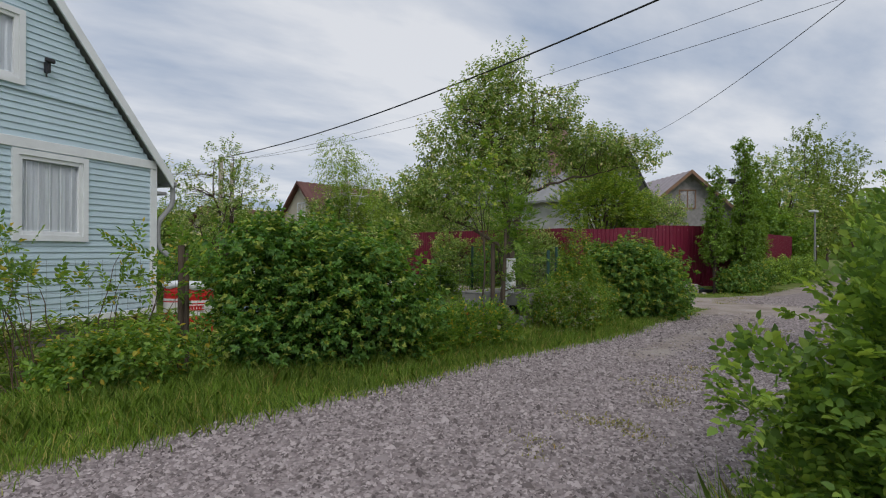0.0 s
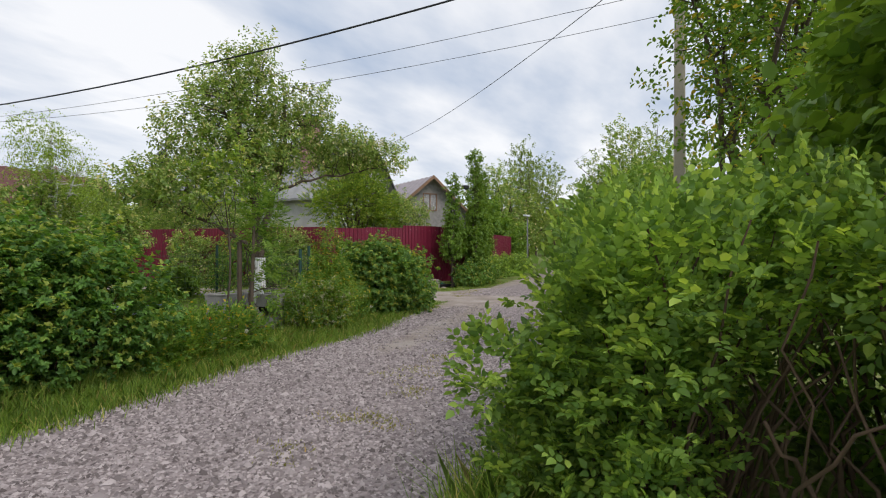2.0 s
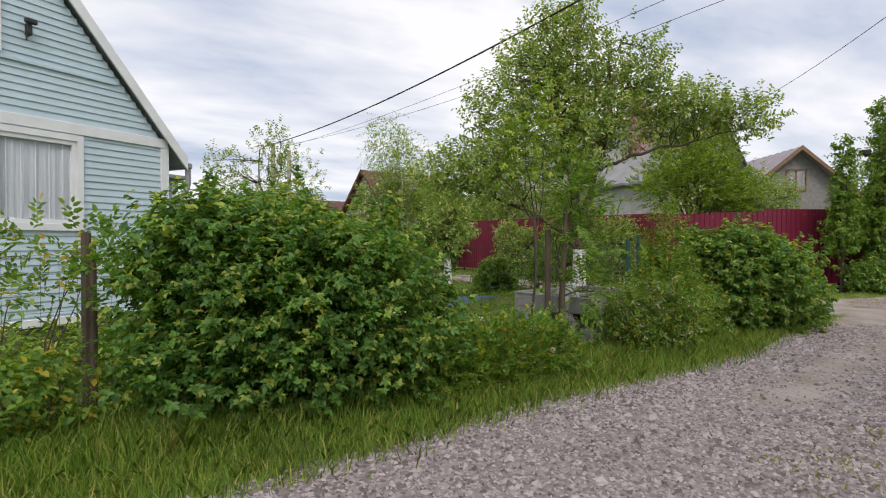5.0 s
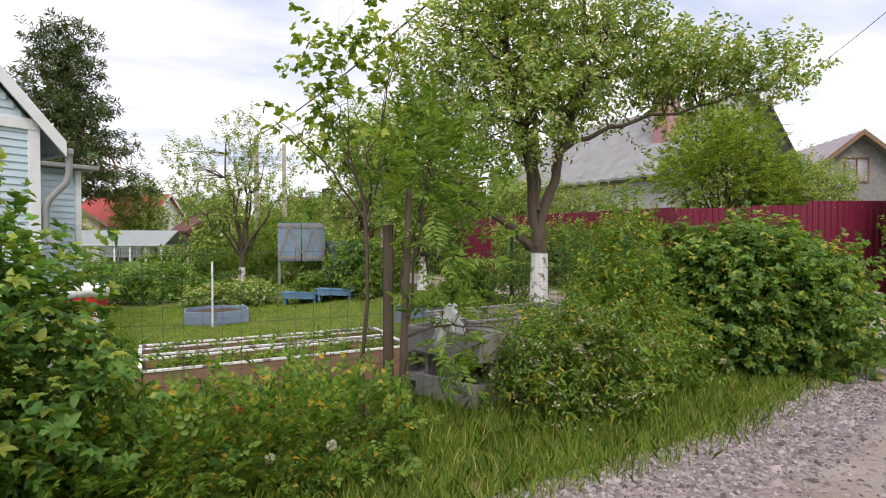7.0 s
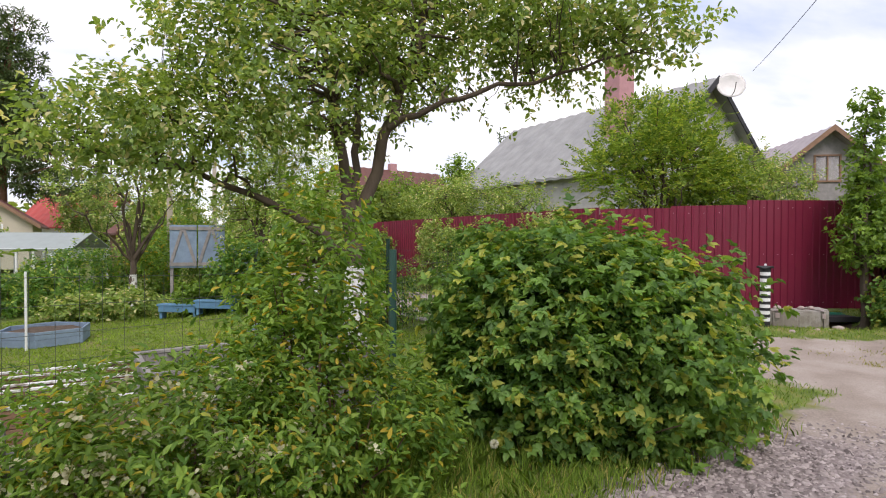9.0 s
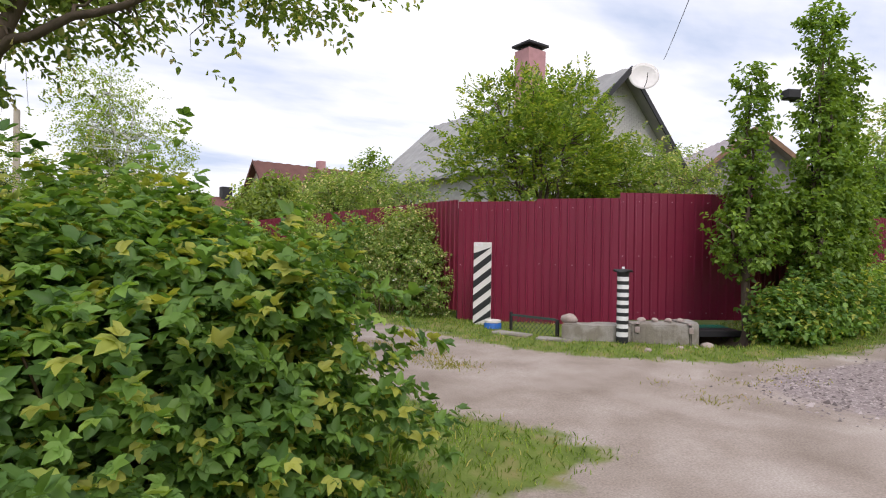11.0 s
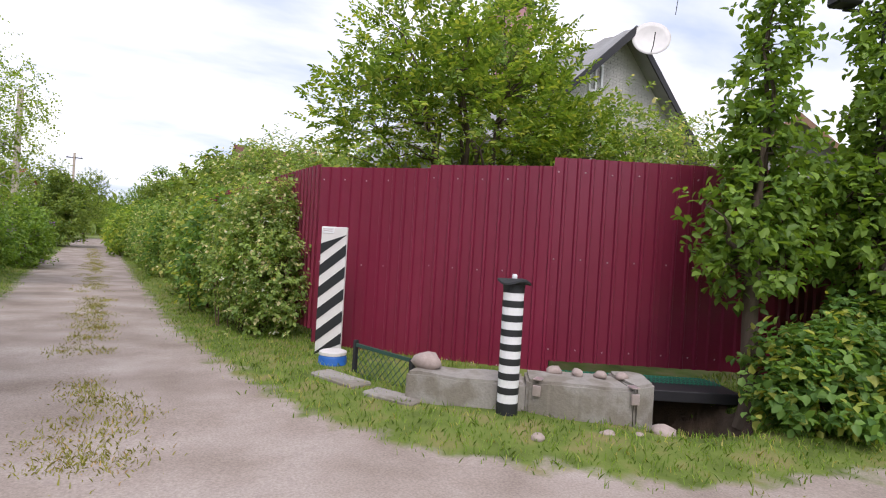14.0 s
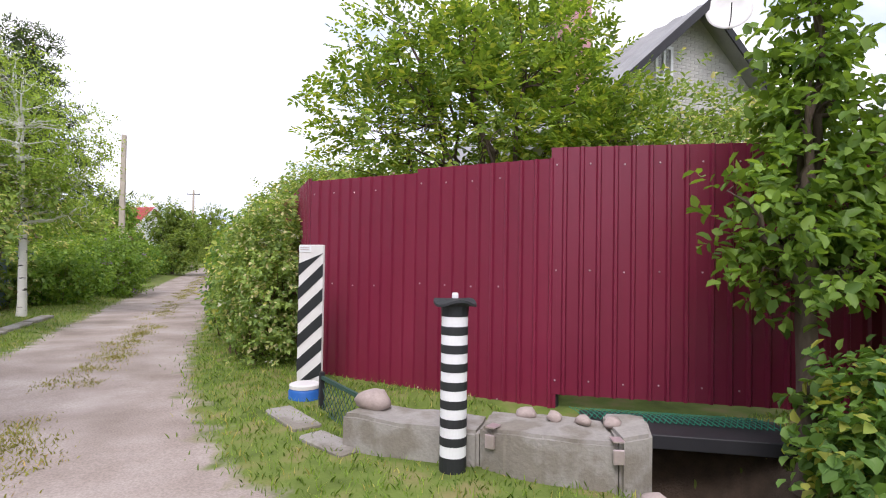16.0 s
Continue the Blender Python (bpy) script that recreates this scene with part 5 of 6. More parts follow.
bush("shrub", 7.85, 6.5, 0, [(0, 0, 0.55, 0.42, 0.4, 0.6), (0.1, 0.1, 1.25, 0.28, 0.26, 0.6), (0.45, -0.1, 0.35, 0.35, 0.35, 0.4), (-0.15, 0.1, 0.8, 0.3, 0.3, 0.5)], 1300, (8, 0.15, 0.055, 0.024, False), "yellowish", "upright shrub with yellowing lower leaves", seed=11, stems=25, upward=1.2)
bush("viburnum_bush", 10.0, 6.85, 0, [(0, 0, 0.75, 1.05, 0.75, 0.72), (-0.25, 0.1, 1.05, 0.75, 0.6, 0.45), (0.45, 0.0, 0.95, 0.65, 0.55, 0.45), (0.1, -0.1, 0.4, 1.15, 0.65, 0.42), (-0.6, 0.0, 0.65, 0.5, 0.5, 0.55)], 5600, (6, 0.16, 0.072, 0.066, 2), "viburnum", "large rounded viburnum bush with lobed leaves", seed=12, stems=50, shell=0.55, upward=0.3, rough=0.42)
BOUGHS = [([(0, 0, 1.6), (0.1, 0.02, 2.1), (0.34, -0.12, 2.98), (0.6, -0.1, 3.6), (0.9, 0.1, 4.6), (0.95, 0.2, 5.4)], 0.088),
          ([(-0.02, 0, 1.6), (-0.08, 0.06, 2.2), (-0.15, 0.11, 3.07), (-0.3, 0.3, 4.2), (-0.35, 0.4, 5.2)], 0.08),
          ([(-0.02, 0.02, 1.5), (-0.3, 0.2, 1.85), (-0.8, 0.4, 2.2), (-1.9, 0.7, 2.6), (-2.6, 0.8, 2.7)], 0.06),
          ([(0.0, 0.02, 2.1), (0.05, 0.15, 2.8), (0.15, 0.3, 3.6), (0.35, 0.5, 4.6), (0.4, 0.5, 5.6)], 0.05),
          ([(0.36, -0.14, 3.0), (0.9, -0.5, 3.3), (1.7, -0.8, 3.5), (2.6, -1.4, 3.75)], 0.04)]
tree("apple_tree", 8.85, 9.35, gz(8.85, 9.3), [(-0.4, 0.2, 3.6, 1.3, 1.2, 0.95), (0.8, 0.3, 4.2, 1.2, 1.1, 0.95), (-1.7, 0.3, 2.9, 1.1, 1.0, 0.6), (0.3, 0.4, 5.2, 0.85, 0.85, 0.8), (2.2, -0.5, 4.0, 0.95, 0.8, 0.5), (-0.8, 0.4, 4.9, 0.7, 0.7, 0.7), (1.4, -0.2, 5.0, 0.55, 0.55, 0.8), (-1.4, 0.6, 4.0, 0.7, 0.7, 0.7), (2.7, -1.5, 4.0, 0.7, 0.6, 0.35), (1.9, -0.9, 4.2, 0.7, 0.7, 0.45), (0.3, 0.3, 6.1, 0.35, 0.35, 0.5), (-0.5, 0.3, 5.7, 0.35, 0.35, 0.45), (-2.4, 0.6, 2.9, 0.7, 0.7, 0.45)], 4300, (8, 0.24, 0.082, 0.046, False), "apple", "old apple tree with whitewashed trunk", seed=13, fork=1.7, trunkr=0.12, limbs=13, twigs=420, white=1.5, lean=(0.02, 0.0), shell=0.12, upward=0.8, flowers=("whiteflower", 40, 0.03), mains=BOUGHS)
for i, (x, y, s, w_) in enumerate(((5.6, 21.5, 1.45, 0.9), (9.0, 18.9, 0.9, 1.0), (9.7, 16.0, 0.62, 0.9))):
    tree("apple_tree", x, y, gz(x, y), [(-0.5 * s, 0, 2.2 * s, 1.0 * s, 0.9 * s, 0.7 * s), (0.6 * s, 0.1, 2.6 * s, 0.9 * s, 0.9 * s, 0.8 * s), (0, 0, 3.3 * s, 0.6 * s, 0.6 * s, 0.8 * s), (-1.1 * s, 0, 2.9 * s, 0.45 * s, 0.45 * s, 0.6 * s)], 560, (8, 0.26, 0.11, 0.06, False), "apple", "small blossoming apple tree with whitewashed trunk", seed=20 + i, fork=0.95 * s, trunkr=0.1, limbs=9, twigs=120, white=w_, shell=0.15, upward=0.9, flowers=("whiteflower", 90, 0.06))
for i, (x, y, w, h) in enumerate(((3.0, 20.5, 2.0, 0.9), (5.3, 18.9, 1.6, 0.5), (8.6, 22.0, 1.8, 1.3), (6.5, 23.5, 2.2, 1.6), (3.8, 24.0, 2.0, 1.5), (7.9, 21.0, 1.2, 1.6), (9.9, 13.6, 0.7, 0.7), (6.9, 25.4, 1.5, 2.6), (1.0, 22.5, 1.6, 1.0), (8.4, 23, 0.8, 1.6), (7.6, 18.2, 1.0, 0.55), (8.7, 16.5, 0.7, 0.8), (8.35, 17.4, 1.0, 1.5))):
    bush("garden_shrub", x, y, gz(x, y), [(0, 0, h * 0.5, w * 0.6, w * 0.5, h * 0.55), (w * 0.3, 0, h * 0.55, w * 0.45, w * 0.4, h * 0.5), (-w * 0.4, 0.1, h * 0.4, w * 0.4, w * 0.4, h * 0.45)], int(330 + 170 * w), (7, 0.22, 0.11, 0.07, False), ("hedge", "apple", "rowan", "yellowish")[i % 4], "leafy green shrub at the back of the garden", seed=40 + i, stems=14)
for i, (x, y, s) in enumerate(((10.9, 11.0, 1.0), (10.3, 12.2, 0.7), (10.8, 9.4, 0.7))):
    bush("garden_shrub", x, y, gz(x, y), [(0, 0, 0.6 * s, 0.4, 0.4, 0.6 * s), (0.1, 0.2, 1.0 * s, 0.3, 0.3, 0.5 * s)], 320, (7, 0.16, 0.06, 0.035, False), "hedge", "small leafy shrub by the green fence post", seed=70 + i, stems=12)

# ---- along the lane and behind the maroon fence ----
tree("elder_tree", 17.5, 13.2, 0, [(-0.3, 0, 3.3, 1.7, 1.4, 1.1), (0.6, 0.1, 3.2, 1.4, 1.2, 1.1), (-0.9, 0, 4.0, 1.0, 0.9, 0.8), (0.4, 0, 4.3, 1.1, 1.0, 0.7), (1.6, 0, 2.8, 1.1, 1.0, 0.9), (-1.6, 0.1, 3.0, 0.8, 0.8, 0.8)], 2500, (9, 0.24, 0.10, 0.045, True), "elder", "broad elder tree rising over the fence", seed=80, fork=0.7, trunkr=0.10, limbs=14, twigs=260, shell=0.25)
tree("plum_tree", 20.6, 13.3, 0, [(-0.4, 0, 2.9, 1.3, 1.0, 1.0), (0.9, 0, 2.8, 1.2, 1.0, 1.0), (-1.4, 0.3, 2.6, 0.9, 0.8, 0.8)], 1300, (8, 0.22, 0.09, 0.05, False), "apple", "light green plum tree behind the fence", seed=81, fork=1.0, trunkr=0.08, limbs=10, twigs=160)
tree("apple_tree", 15.6, 19.5, 0, [(0, 0, 2.6, 1.5, 1.6, 0.9), (-0.3, 1.6, 2.7, 1.2, 1.4, 0.8), (0.6, -1.8, 2.5, 1.0, 1.2, 0.7)], 1300, (8, 0.28, 0.10, 0.055, False), "apple", "apple tree with upright shoots behind the fence", seed=82, fork=1.2, trunkr=0.1, limbs=9, twigs=160, upward=1.0, shell=0.2)
for i, (x, y, h, lx) in enumerate(((18.2, 9.3, 4.0, 0.15), (19.42, 8.95, 5.0, 0.2), (20.4, 9.1, 4.4, 0.1))):
    bl = [(lx * k * 0.3, 0.02 * k, 1.35 + k * (h - 1.5) / 5, 0.36 + 0.13 * min(i, 1) - 0.03 * k, 0.32 - 0.02 * k, 0.36) for k in range(6)] + [(-0.35, 0, 1.6 + 0.3 * i, 0.3, 0.25, 0.3), (0.45, 0.05, 2.1, 0.34, 0.28, 0.4), (0.5, 0.05, 1.5, 0.4, 0.3, 0.35)]
    tree("column_tree", x, y, 0, bl, 600 + 330 * min(i, 1), (8, 0.20, 0.095, 0.06, False), "lilac", "narrow pruned pear tree trained as a column", "tree", seed=90 + i, fork=1.2, trunkr=0.075, limbs=9, twigs=90, shell=0.3, group="column trees")
bush("bush", 18.5, 8.75, 0, [(0, 0, 0.4, 0.65, 0.4, 0.45), (0.9, 0.1, 0.5, 0.8, 0.45, 0.55), (-0.3, -0.1, 0.25, 0.45, 0.3, 0.3), (1.9, 0.2, 0.5, 0.7, 0.4, 0.5)], 1900, (6, 0.15, 0.085, 0.06, False), "viburnum", "green spreading shrub below the trained trees", seed=95, stems=35)
bush("snowball_bush", 14.55, 13.7, 0, [(0, 0, 0.95, 0.5, 0.7, 0.85), (-0.15, 0.8, 1.0, 0.5, 0.7, 0.9), (0.15, -0.5, 0.7, 0.4, 0.5, 0.65), (0.1, 0.1, 1.6, 0.4, 0.55, 0.45)], 2700, (7, 0.14, 0.055, 0.04, False), "apple", "tall shrub with small white flower heads by the lane", seed=96, stems=45, flowers=("whiteflower", 80, 0.06))
for i in (0, 1, 3, 4, 5, 7, 8):
    y = 15.8 + i * 2.3
    x = 14.05 - (y - 15.8) * 0.142
    bush("hedge_bush", x, y, 0, [(0, 0, 0.85, 0.45, 1.0, 0.85), (0.1, 0.5, 1.3 + 0.25 * (i % 3), 0.4, 0.7, 0.6), (0.15, -0.5, 1.2, 0.4, 0.6, 0.6)], 800, (7, 0.2, 0.085, 0.06, False), ("viburnum", "apple", "hedge")[i % 3], "tall leafy hedge shrub along the lane fence", seed=100 + i, stems=20, group="lane hedge")
for i in range(8):
    y = 36 + i * 5
    bush("hedge_bush", 11.0 - (y - 36) * 0.13, y, 0, [(0, 0, 1.0, 0.8, 2.6, 1.1)], 420, (6, 0.3, 0.16, 0.11, False), "elder", "clipped green hedge far along the lane", seed=120 + i, group="lane hedge")
tree("birch_tree", 9.5, 18.95, 0, [(0, 0, 3.6, 1.1, 1.1, 1.3), (0.6, 0.3, 2.4, 0.9, 0.8, 0.9), (-0.5, 0, 4.6, 0.9, 0.9, 1.1), (0.9, 0, 3.4, 0.7, 0.7, 1.0)], 1700, (7, 0.3, 0.055, 0.04, False), "birchleaf", "weeping birch with white trunk beside the lane", seed=130, fork=2.2, trunkr=0.085, limbs=9, twigs=200, bark="birch", droop=0.8)
bush("lilac_bush", 8.9, 25.9, 0, [(0, 0, 0.9, 1.0, 1.1, 0.95), (-0.3, 1.2, 1.2, 0.9, 1.0, 0.9), (0.4, -1.0, 0.7, 0.8, 0.8, 0.75)], 1200, (6, 0.2, 0.10, 0.075, False), "lilac", "lilac bush with purple flower heads", seed=131, stems=25, flowers=("purple", 40, 0.12))
for i in range(9):
    y = 28 + i * 4
    bush("hedge_bush", 7.1 - (y - 28) * 0.125 - (i % 2) * 0.3, y, 0, [(0, 0, 0.8, 1.1, 2.2, 0.95), (-0.4, 0.5, 1.2, 0.8, 1.1, 0.8)], 480, (6, 0.28, 0.13, 0.09, False), ("hedge", "rowan", "elder")[i % 3], "leafy hedge shrub beside the lane", seed=140 + i, group="lane hedge")
for i in range(4):
    f = thing("board_fence", 8.6 - i * 0.2, 17.2 + i * 2.05, 0, 96, "blue-grey board fence behind the birch", "fence", "board fences")
    for k in range(13):
        part("board", boxed(k * 0.155, k * 0.155 + 0.145, -0.01, 0.01, 0.05, 1.35, 0.003), "bluewood", f)
    for z in (0.35, 1.05):
        part("rail", boxed(0, 2.0, 0.012, 0.05, z, z + 0.06), "greywood", f)
for i in range(8):
    kb = thing("kerb_slab", 11.35 - i * 0.17, 9.7 + i * 1.2, 0.03, 97, "old concrete edging slab sunk in grass", "kerb", "edging slabs")
    part("slab", boxed(-0.55, 0.55, -0.11, 0.11, -0.1, 0.07, 0.012), "concrete", kb)

# ---- shrubs and trees on the other side of the road ----
ROSE = (7, 0.11, 0.046, 0.031, 1)
bush("rose_hedge", 0, 0, 0, [(2.62, 0.45, 0.75, 0.38, 0.42, 0.6), (2.6, 0.2, 1.3, 0.45, 0.45, 0.36), (2.45, 0.45, 1.05, 0.3, 0.35, 0.4), (3.0, -0.35, 1.42, 0.7, 0.5, 0.3), (3.4, 0.55, 0.95, 0.6, 0.5, 0.72), (2.7, 0.68, 0.5, 0.38, 0.3, 0.45), (2.35, 0.98, 0.85, 0.2, 0.16, 0.16), (2.5, 0.85, 0.45, 0.26, 0.18, 0.3), (4.3, 0.6, 0.9, 0.75, 0.55, 0.8), (2.3, 0.35, 0.4, 0.2, 0.2, 0.22)], 5600, ROSE, "rose", "tall bright green rugosa rose hedge by the road", seed=200, stems=90, stemr=0.010, shell=0.55, upward=0.7, rough=0.45)
bush("rose_hedge", 0, 0, 0, [(2.35, -0.75, 1.34, 0.42, 0.5, 0.28), (2.3, -1.3, 1.35, 0.5, 0.5, 0.3), (1.75, -0.35, 0.3, 0.16, 0.16, 0.14), (1.95, -0.75, 0.26, 0.2, 0.2, 0.16), (2.05, 0.15, 0.3, 0.2, 0.2, 0.16), (1.95, -1.3, 0.3, 0.3, 0.3, 0.2)], 1300, ROSE, "rose", "rose hedge with bare brown stems underneath", seed=201, stems=120, stemr=0.010, shell=0.6, upward=0.5)
r = np.random.default_rng(77)
bush("undergrowth_bush", 0, 0, 0, [(4.3, -0.8, 0.6, 0.9, 0.6, 0.75), (3.9, -1.9, 0.6, 0.9, 0.8, 0.8), (5.3, -0.5, 0.7, 0.9, 0.6, 0.8), (3.3, -2.7, 0.7, 0.9, 0.8, 0.8), (4.6, -1.5, 1.1, 0.9, 0.8, 0.7)], 1900, (7, 0.16, 0.075, 0.05, False), "lilac", "dense dark green undergrowth behind the rose hedge", seed=205, stems=40, shell=0.4)
canes = thing("bare_canes", 0, 0, 0, 0, "bare brown rose canes and dead twigs under the hedge", "shrub stems")
for k in range(46):
    x0, y0 = 2.75 + r.uniform(-0.25, 1.0), r.uniform(-1.1, 0.25)
    V, F = tubes([(bend((x0, y0, -0.1), (x0 + r.normal(0, 0.3), y0 + r.normal(0, 0.3), r.uniform(0.7, 1.5)), 0.1, 8, 0.03, r), np.linspace(0.011, 0.005, 8) * r.uniform(0.6, 1.7))], 6)
    part("cane", mesh_np("cane", V, F, "twig", True), "twig", canes)
bush("lilac_bush", 0, 0, 0, [(3.3, -1.0, 2.35, 0.75, 0.6, 0.75), (3.9, -1.3, 2.2, 1.0, 0.8, 1.0), (3.0, -1.6, 2.0, 0.7, 0.7, 0.7), (4.6, -0.9, 1.8, 0.8, 0.7, 0.9)], 1500, (6, 0.2, 0.115, 0.085, False), "lilac", "tall lilac with purple flower heads over the hedge", seed=202, stems=35, stemr=0.02, flowers=("purple", 16, 0.11))
tree("bird_cherry_tree", 7.3, -0.2, 0, [(0, 0, 3.6, 1.4, 1.0, 1.2), (-0.5, 0.1, 4.6, 1.1, 0.9, 0.9), (1.0, -0.4, 4.0, 1.2, 1.0, 1.2), (-0.7, -0.2, 2.6, 1.0, 0.8, 0.8), (0.2, -0.8, 5.4, 1.0, 0.9, 0.8)], 1900, (8, 0.26, 0.075, 0.045, False), "yellowish", "young airy tree beside the utility pole", seed=203, fork=1.4, trunkr=0.09, limbs=11, twigs=220, shell=0.15)
for i in range(7):
    x = 5.8 + i * 2.0
    y = 0.55 + i * 0.42
    bush("roadside_shrub", x, y, 0, [(0, 0, 0.75, 0.95, 0.6, 0.85), (0.4, -0.3, 1.2, 0.9, 0.7, 0.7), (-0.5, -0.2, 1.05, 0.7, 0.6, 0.6)], 900, (7, 0.16, 0.075, 0.05, False), ("rose", "hedge", "rowan")[i % 3], "leafy green roadside shrub", seed=210 + i, stems=22, group="roadside shrubs")
for i in range(9):
    x, y = 20.5 + i * 3.0, 3.4 + i * 0.62
    bush("roadside_shrub", x, y, 0, [(0, 0, 1.0, 1.6, 1.0, 1.2), (0.6, -0.3, 1.7, 1.2, 0.9, 0.9)], 600, (6, 0.25, 0.13, 0.09, False), ("hedge", "rowan", "elder")[i % 3], "leafy green roadside shrub", seed=220 + i, stems=12, group="roadside shrubs")
for i in range(5):
    bush("roadside_shrub", 21.5 + i * 2.3, 9.55 + i * 0.38, 0, [(0, 0, 0.5, 1.0, 0.45, 0.55)], 420, (6, 0.18, 0.10, 0.07, False), "rose", "low bright shrub under the maroon fence", seed=230 + i, stems=12, group="fence shrubs")

# ---- distance ----


def pine(x, y, h, seed, label):
    rng = np.random.default_rng(seed)
    bl = [(0.12 * h * math.cos(k * 2.3) * (1.2 - k * 0.08), 0.12 * h * math.sin(k * 2.3) * (1.2 - k * 0.08), h * (0.34 + 0.056 * k), h * (0.20 - 0.010 * k), h * (0.20 - 0.010 * k), h * 0.055) for k in range(12)]
    return tree("pine_tree", x, y, -0.3, bl, 1900, (9, 0.5, 0.42, 0.10, False), "needle", label, "pine tree", seed=seed, fork=h * 0.6, trunkr=0.24, limbs=12, twigs=120, bark="pinebark", shell=0.2, upward=0.1)


def spruce(x, y, h, seed):
    bl = [(0, 0, h * (0.1 + 0.075 * k), h * 0.2 * (1 - k / 12.5), h * 0.2 * (1 - k / 12.5), h * 0.05) for k in range(12)]
    return tree("spruce_tree", x, y, -0.3, bl, 1300, (8, 0.4, 0.4, 0.12, False), "needle", "dark narrow spruce behind the garden", "spruce tree", seed=seed, fork=h * 0.8, trunkr=0.16, limbs=8, twigs=40, shell=0.3, upward=-0.5)


pine(-4.5, 49, 17.0, 300, "tall dark pine behind the blue house")
spruce(36.0, 52.0, 13.2, 302)
FT = [(-14, 40, 6), (-9, 48, 7), (1, 52, 6.5), (6, 46, 5), (12.5, 45, 5.5), (15, 30, 4.6), (14.6, 26, 4.2), (19, 27, 5.5), (23, 33, 6), (26, 28, 6.0), (18.6, 34, 5.5), (34, 30, 7), (38, 22, 7), (33, 14, 5), (42.5, 6.6, 11.0), (48.0, 7.6, 12.5), (38.0, 5.0, 8.5), (40, 15.6, 8.5), (47, 16.4, 11), (30, 4.6, 6), (36, 5.6, 7.5), (44, 7.5, 9), (26, 3.2, 5.2), (22, 1.8, 4.8), (56, 18.6, 13), (62, 13, 10), (11.5, 72, 7), (2.5, 78, 8), (6.5, 92, 8), (-3, 70, 8), (14, 80, 8), (5, 38, 4), (-2, 34, 4), (12.3, 38, 4.0), (1.5, 66, 6), (12.0, 50, 5), (-6, 30, 4.5), (25.0, 21.5, 5.5), (5.4, 33, 3.6)]
for i, (x, y, h) in enumerate(FT):
    rng = np.random.default_rng(400 + i)
    bl = [(rng.normal(0, h * 0.12), rng.normal(0, h * 0.12), h * q, h * r_, h * r_, h * r_ * 1.1) for q, r_ in ((0.42, 0.24), (0.5, 0.23), (0.6, 0.22), (0.72, 0.18), (0.86, 0.12), (0.35, 0.22))]
    tree("tree", x, y, -0.2, bl, 1050, (7, 0.45, 0.19, 0.13, False), ("fartree", "rowan", "apple")[i % 3], "leafy broad-crowned tree in the distance", seed=400 + i, fork=h * 0.28, trunkr=0.12, limbs=9, twigs=70, shell=0.3)
rng = np.random.default_rng(5)
ang = rng.uniform(0, 2 * math.pi, 9000)
rad = rng.uniform(95, 150, 9000)
C = np.stack([10 + rad * np.cos(ang), 20 + rad * np.sin(ang), rng.uniform(0, 1, 9000) ** 0.8 * (7 + 3 * np.sin(ang * 7) + 2 * np.sin(ang * 19))], -1)
V, F = sprigs(C, unit(rng.normal(0, 1, C.shape) + np.array([0, 0, 0.6])), 5, 2.2, 1.9, 1.5, False, rng)
tagged(new("far_woods", mesh_np("far_woods", V, F, "fartree")), "belt of distant green woods round the plots", "woods", "", "stuff")
sl = thing("street_lamp", 31.5, 11.0, 0, 0, "slim street lamp with a flat head along the road", "street lamp")
part("pole", lathe([(0.05, -0.1), (0.04, 3.4)], 10), "lampgrey", sl)
part("head", boxed(-0.5, 0.15, -0.12, 0.12, 3.4, 3.5, 0.02), "white", sl)
fl = thing("floodlight", 19.55, 9.1, 0, -20, "dark floodlight box on a pole above the fence", "floodlight")
part("pole", lathe([(0.015, -0.1), (0.015, 3.75)], 10), "dark", fl)
part("arm", boxed(-0.42, 0.01, -0.012, 0.012, 3.72, 3.745), "dark", fl)
part("housing", boxed(-0.55, -0.31, -0.12, 0.06, 3.75, 3.90, 0.02), "dark", fl)

# ---- loose stones, grass and weeds ----


def blades(name, X, Y, h, w, label, material="grass", seed=1, lean=0.45):
    rng = np.random.default_rng(seed)
    n = len(X)
    Z = ground_z(X, Y)
    P = np.stack([X, Y, Z - 0.01], -1)
    L = (h * rng.uniform(0.45, 1.25, n))[:, None]
    a = rng.uniform(0, 2 * np.pi, n)
    side = np.stack([np.cos(a), np.sin(a), np.zeros(n)], -1)
    tilt = rng.normal(0, lean, (n, 3)) * np.array([1, 1, 0])
    D = unit(tilt * 0.5 + np.array([0, 0, 1.0]))
    E2 = unit(tilt * 1.6 + np.array([0, 0, 1.0]))
    ww = side * (w * rng.uniform(0.6, 1.3, n))[:, None]
    mid = P + D * L * 0.55
    tip = mid + E2 * L * 0.5
    V = np.stack([P - ww, P + ww, mid + ww * 0.8, tip, mid - ww * 0.8], 1).reshape(-1, 3)
    F = (np.arange(n) * 5)[:, None] + np.array([0, 1, 2, 3, 4])
    return tagged(new(name, mesh_np(name, V, F, material)), label, "grass", "", "stuff")


def scatter(n, x0, x1, y0, y1, seed):
    r = np.random.default_rng(seed)
    X, Y = r.uniform(x0, x1, n), r.uniform(y0, y1, n)
    return X, Y, inside_dist(ROAD, X, Y), r


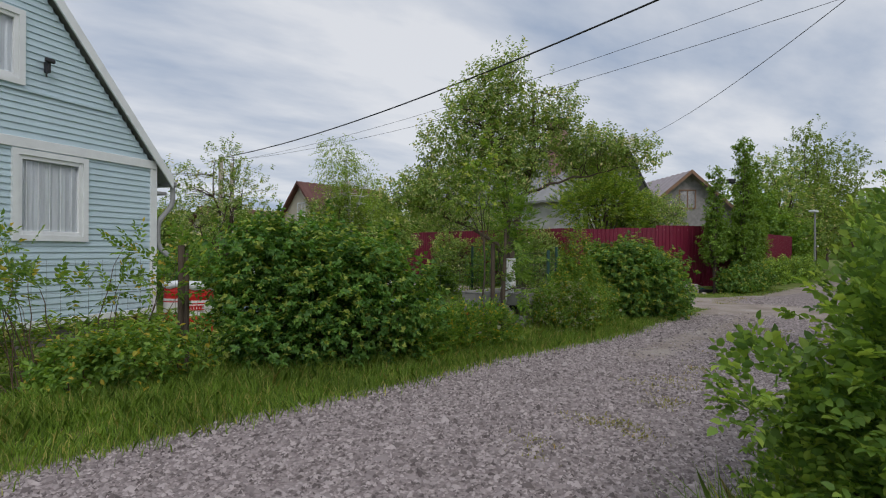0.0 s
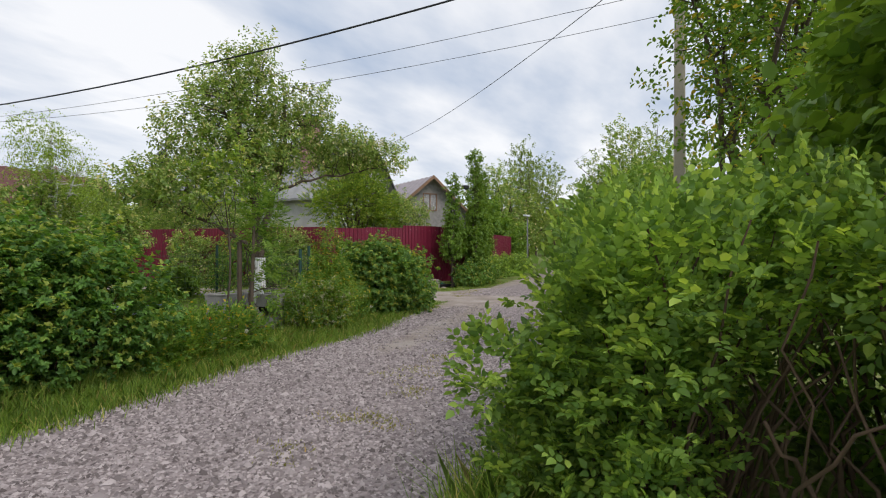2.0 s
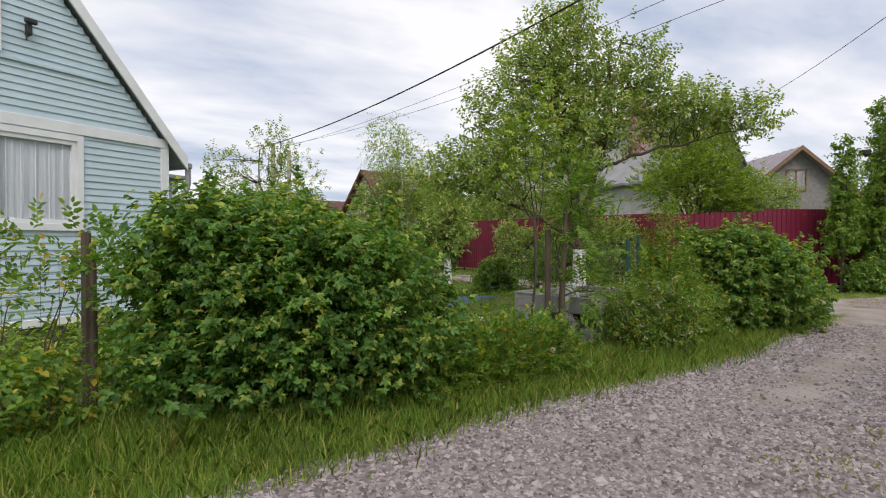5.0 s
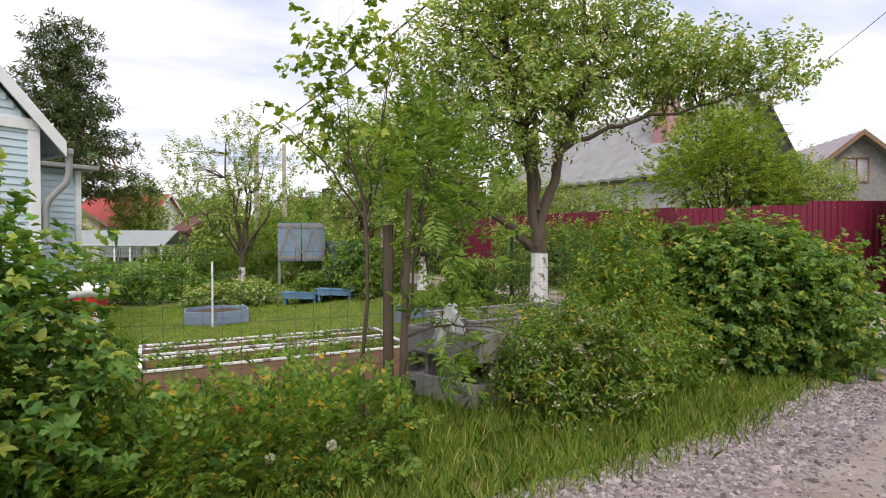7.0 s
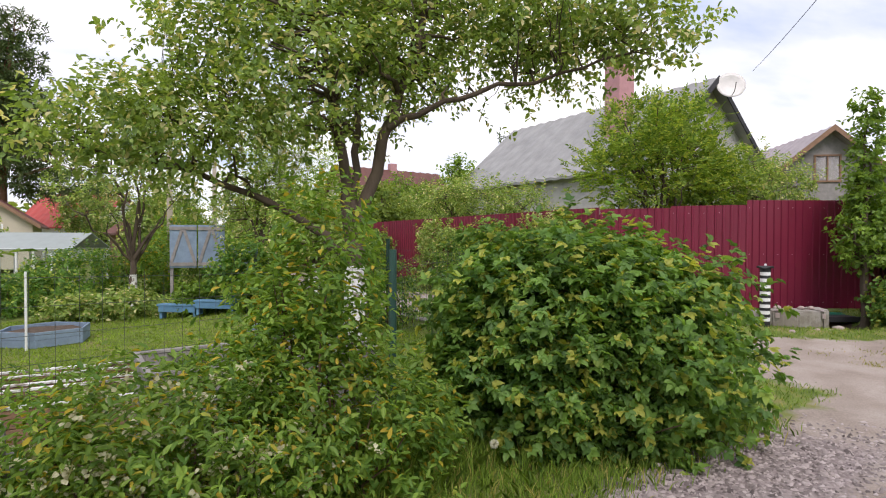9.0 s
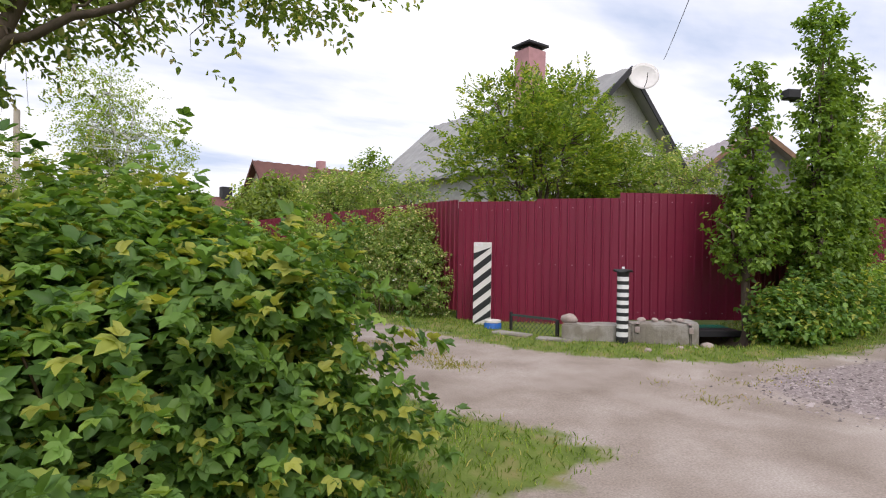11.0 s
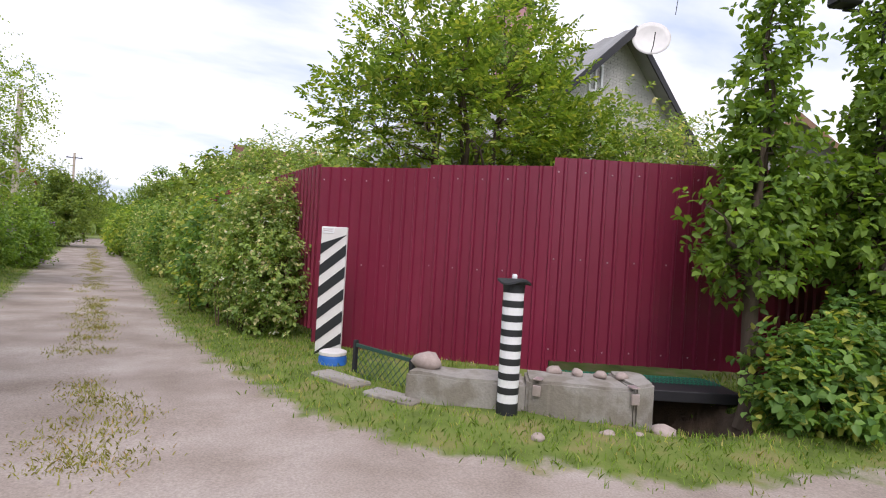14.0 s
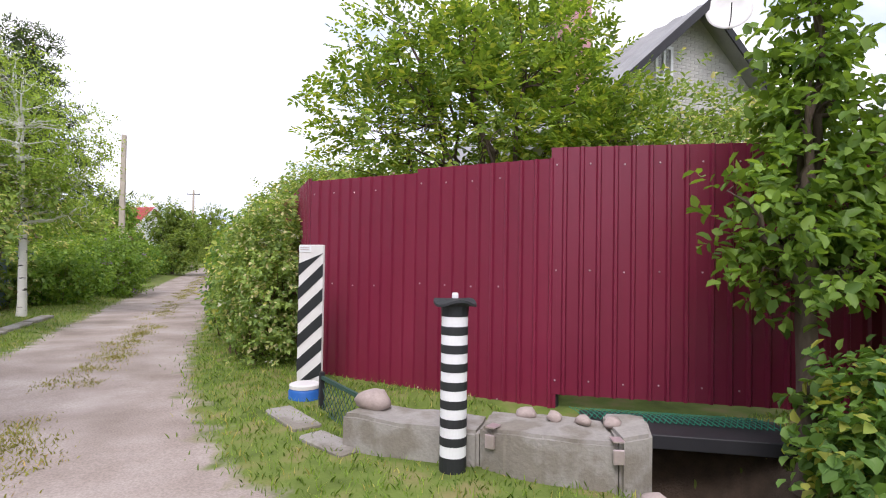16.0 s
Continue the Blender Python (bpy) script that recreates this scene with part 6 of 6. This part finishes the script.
X, Y, d, r = scatter(260000, -3, 13.2, 3.5, 9.0, 1)
k = (d < 0.04 + 0.12 * r.normal(0, 1, len(X))) & (d > -1.6) & (X < 11.6) & (r.random(len(X)) < 0.9)
blades("grass_verge", X[k], Y[k], np.where(d[k] < -0.5, 0.20, 0.12), 0.004, "tall green grass verge along the road", seed=2)
X, Y, d, r = scatter(150000, -3, 11.3, 7.0, 19, 3)
k = d < -1.5
blades("lawn_grass", X[k], Y[k], np.full(k.sum(), 0.055), 0.006, "short green lawn in the garden", "lawn", seed=4, lean=0.7)
X, Y, d, r = scatter(330000, 8.5, 22, 6.6, 34, 5)
k = (d < 0.02 + 0.10 * r.normal(0, 1, len(X))) & (d > -2.2) & (r.random(len(X)) < np.where(Y < 16, 1.0, 0.5)) & ((X < 14.5) | (ground_z(X, Y) > -0.08))
blades("lane_grass", X[k], Y[k], np.full(k.sum(), 0.06), 0.004, "short green grass beside the lane", seed=6, lean=0.6)
X, Y, d, r = scatter(90000, 0.5, 20, -2.5, 6, 7)
k = (d < 0.03 + 0.08 * r.normal(0, 1, len(X))) & (d > -1.4)
blades("grass_verge", X[k], Y[k], np.full(k.sum(), 0.16), 0.004, "green grass under the roadside shrubs", seed=8)
r = np.random.default_rng(9)
X, Y = 2.35 + r.normal(0, 0.16, 900), 1.0 + r.normal(0, 0.10, 900)
blades("grass_clump", X, Y, np.full(900, 0.42), 0.005, "clump of long fresh grass below the rose hedge", seed=10)
# weeds on the crown of the road and lane
cx, cy = [], []
r = np.random.default_rng(11)
for q in range(430):
    s = r.random()
    if q < 44:
        m_s = 0.35
        bx, by = 2.6 + s * 8.0, 2.55 + s * 1.75 + r.normal(0, 0.18)
    elif q < 70:
        m_s = 0.16
        bx, by = 14.6 + s * 2.4, 7.4 + s * 0.4 + r.normal(0, 0.25)
    else:
        m_s = 0.26
        yy = 9.5 + 34 * s ** 1.8
        bx, by = 13.3 - (yy - 9.5) * 0.142 + r.normal(0, 0.16), yy
    if q >= 70 and noise.noise(Vector((bx * 0.9, by * 0.8, 1.0))) < -0.42:
        continue
    m_ = int(r.uniform(60, 240) * m_s)
    cx.append(bx + r.normal(0, 0.07, m_))
    cy.append(by + r.normal(0, 0.10, m_))
X, Y = np.concatenate(cx), np.concatenate(cy)
blades("road_weeds", X, Y, np.full(len(X), 0.045), 0.0045, "sparse low weeds along the middle of the road", "drygrass", 12, 0.9)

# dandelion clocks
for i, (x, y, h) in enumerate(((5.05, 5.55, 0.30), (4.75, 5.6, 0.25), (8.9, 6.35, 0.22), (6.9, 5.95, 0.22))):
    dn = thing("dandelion", x, y, gz(x, y), 0, "white dandelion clock on a thin stem", "dandelion", "dandelions")
    part("stem", lathe([(0.003, -0.02), (0.0025, h)], 6), "rowan", dn)
    rg = np.random.default_rng(i)
    D = unit(rg.normal(0, 1, (160, 3)))
    V, F = leaves(np.tile([[0, 0, h]], (160, 1)) + D * 0.008, D, unit(rg.normal(0, 1, (160, 3))), 0.022, 0.007)
    part("seed_head", mesh_np("seed_head", V, F, "whiteflower"), "whiteflower", dn)

# crushed stone
X, Y, d, r = scatter(330000, -2.0, 18.5, -0.5, 8.2, 13)
g = gravel_amount(X, Y)
near = np.minimum(np.hypot(X - 1.5, Y - 3.0), np.minimum(np.hypot(X - 7, Y - 4.5), np.hypot(X - 10.5, Y - 5.2)))
k = (d > -0.10 * r.random(len(X))) & (r.random(len(X)) < g * np.clip(1.25 - near / 6.5, 0.12, 1))
X, Y = X[k], Y[k]
n = len(X)
base = np.array([(1, 0, 0), (0, 1, 0), (-1, 0, 0), (0, -1, 0), (0.3, 0.2, 0.9), (-0.2, -0.1, -0.6)])
tri = np.array([(0, 1, 4), (1, 2, 4), (2, 3, 4), (3, 0, 4)])
S = base[None] * (1 + 0.35 * r.normal(0, 1, (n, 6, 1)).clip(-1.5, 1.5))
S = S * (r.lognormal(-4.35, 0.33, (n, 1, 1))) * np.array([1.15, 0.85, 0.8])
a = r.uniform(0, 6.3, n)
ca, sa = np.cos(a)[:, None], np.sin(a)[:, None]
V = np.stack([S[..., 0] * ca - S[..., 1] * sa + X[:, None], S[..., 0] * sa + S[..., 1] * ca + Y[:, None], S[..., 2] + ground_z(X, Y)[:, None] + 0.002], -1).reshape(-1, 3)
F = ((np.arange(n) * 6)[:, None, None] + tri[None]).reshape(-1, 3)
gm = M["gravel"]
gn, gl = gm.node_tree.nodes, gm.node_tree.links
geo = gn.new("ShaderNodeNewGeometry")
gr = gn.new("ShaderNodeValToRGB")
gr.color_ramp.elements[0].color = (0.11, 0.088, 0.085, 1)
gr.color_ramp.elements[1].color = (0.50, 0.43, 0.42, 1)
gl.new(geo.outputs["Random Per Island"], gr.inputs[0])
gl.new(gr.outputs[0], gn["Principled BSDF"].inputs["Base Color"])
tagged(new("loose_gravel", mesh_np("loose_gravel", V, F, "gravel")), "loose pinkish grey crushed stone on the road", "gravel", "", "stuff")
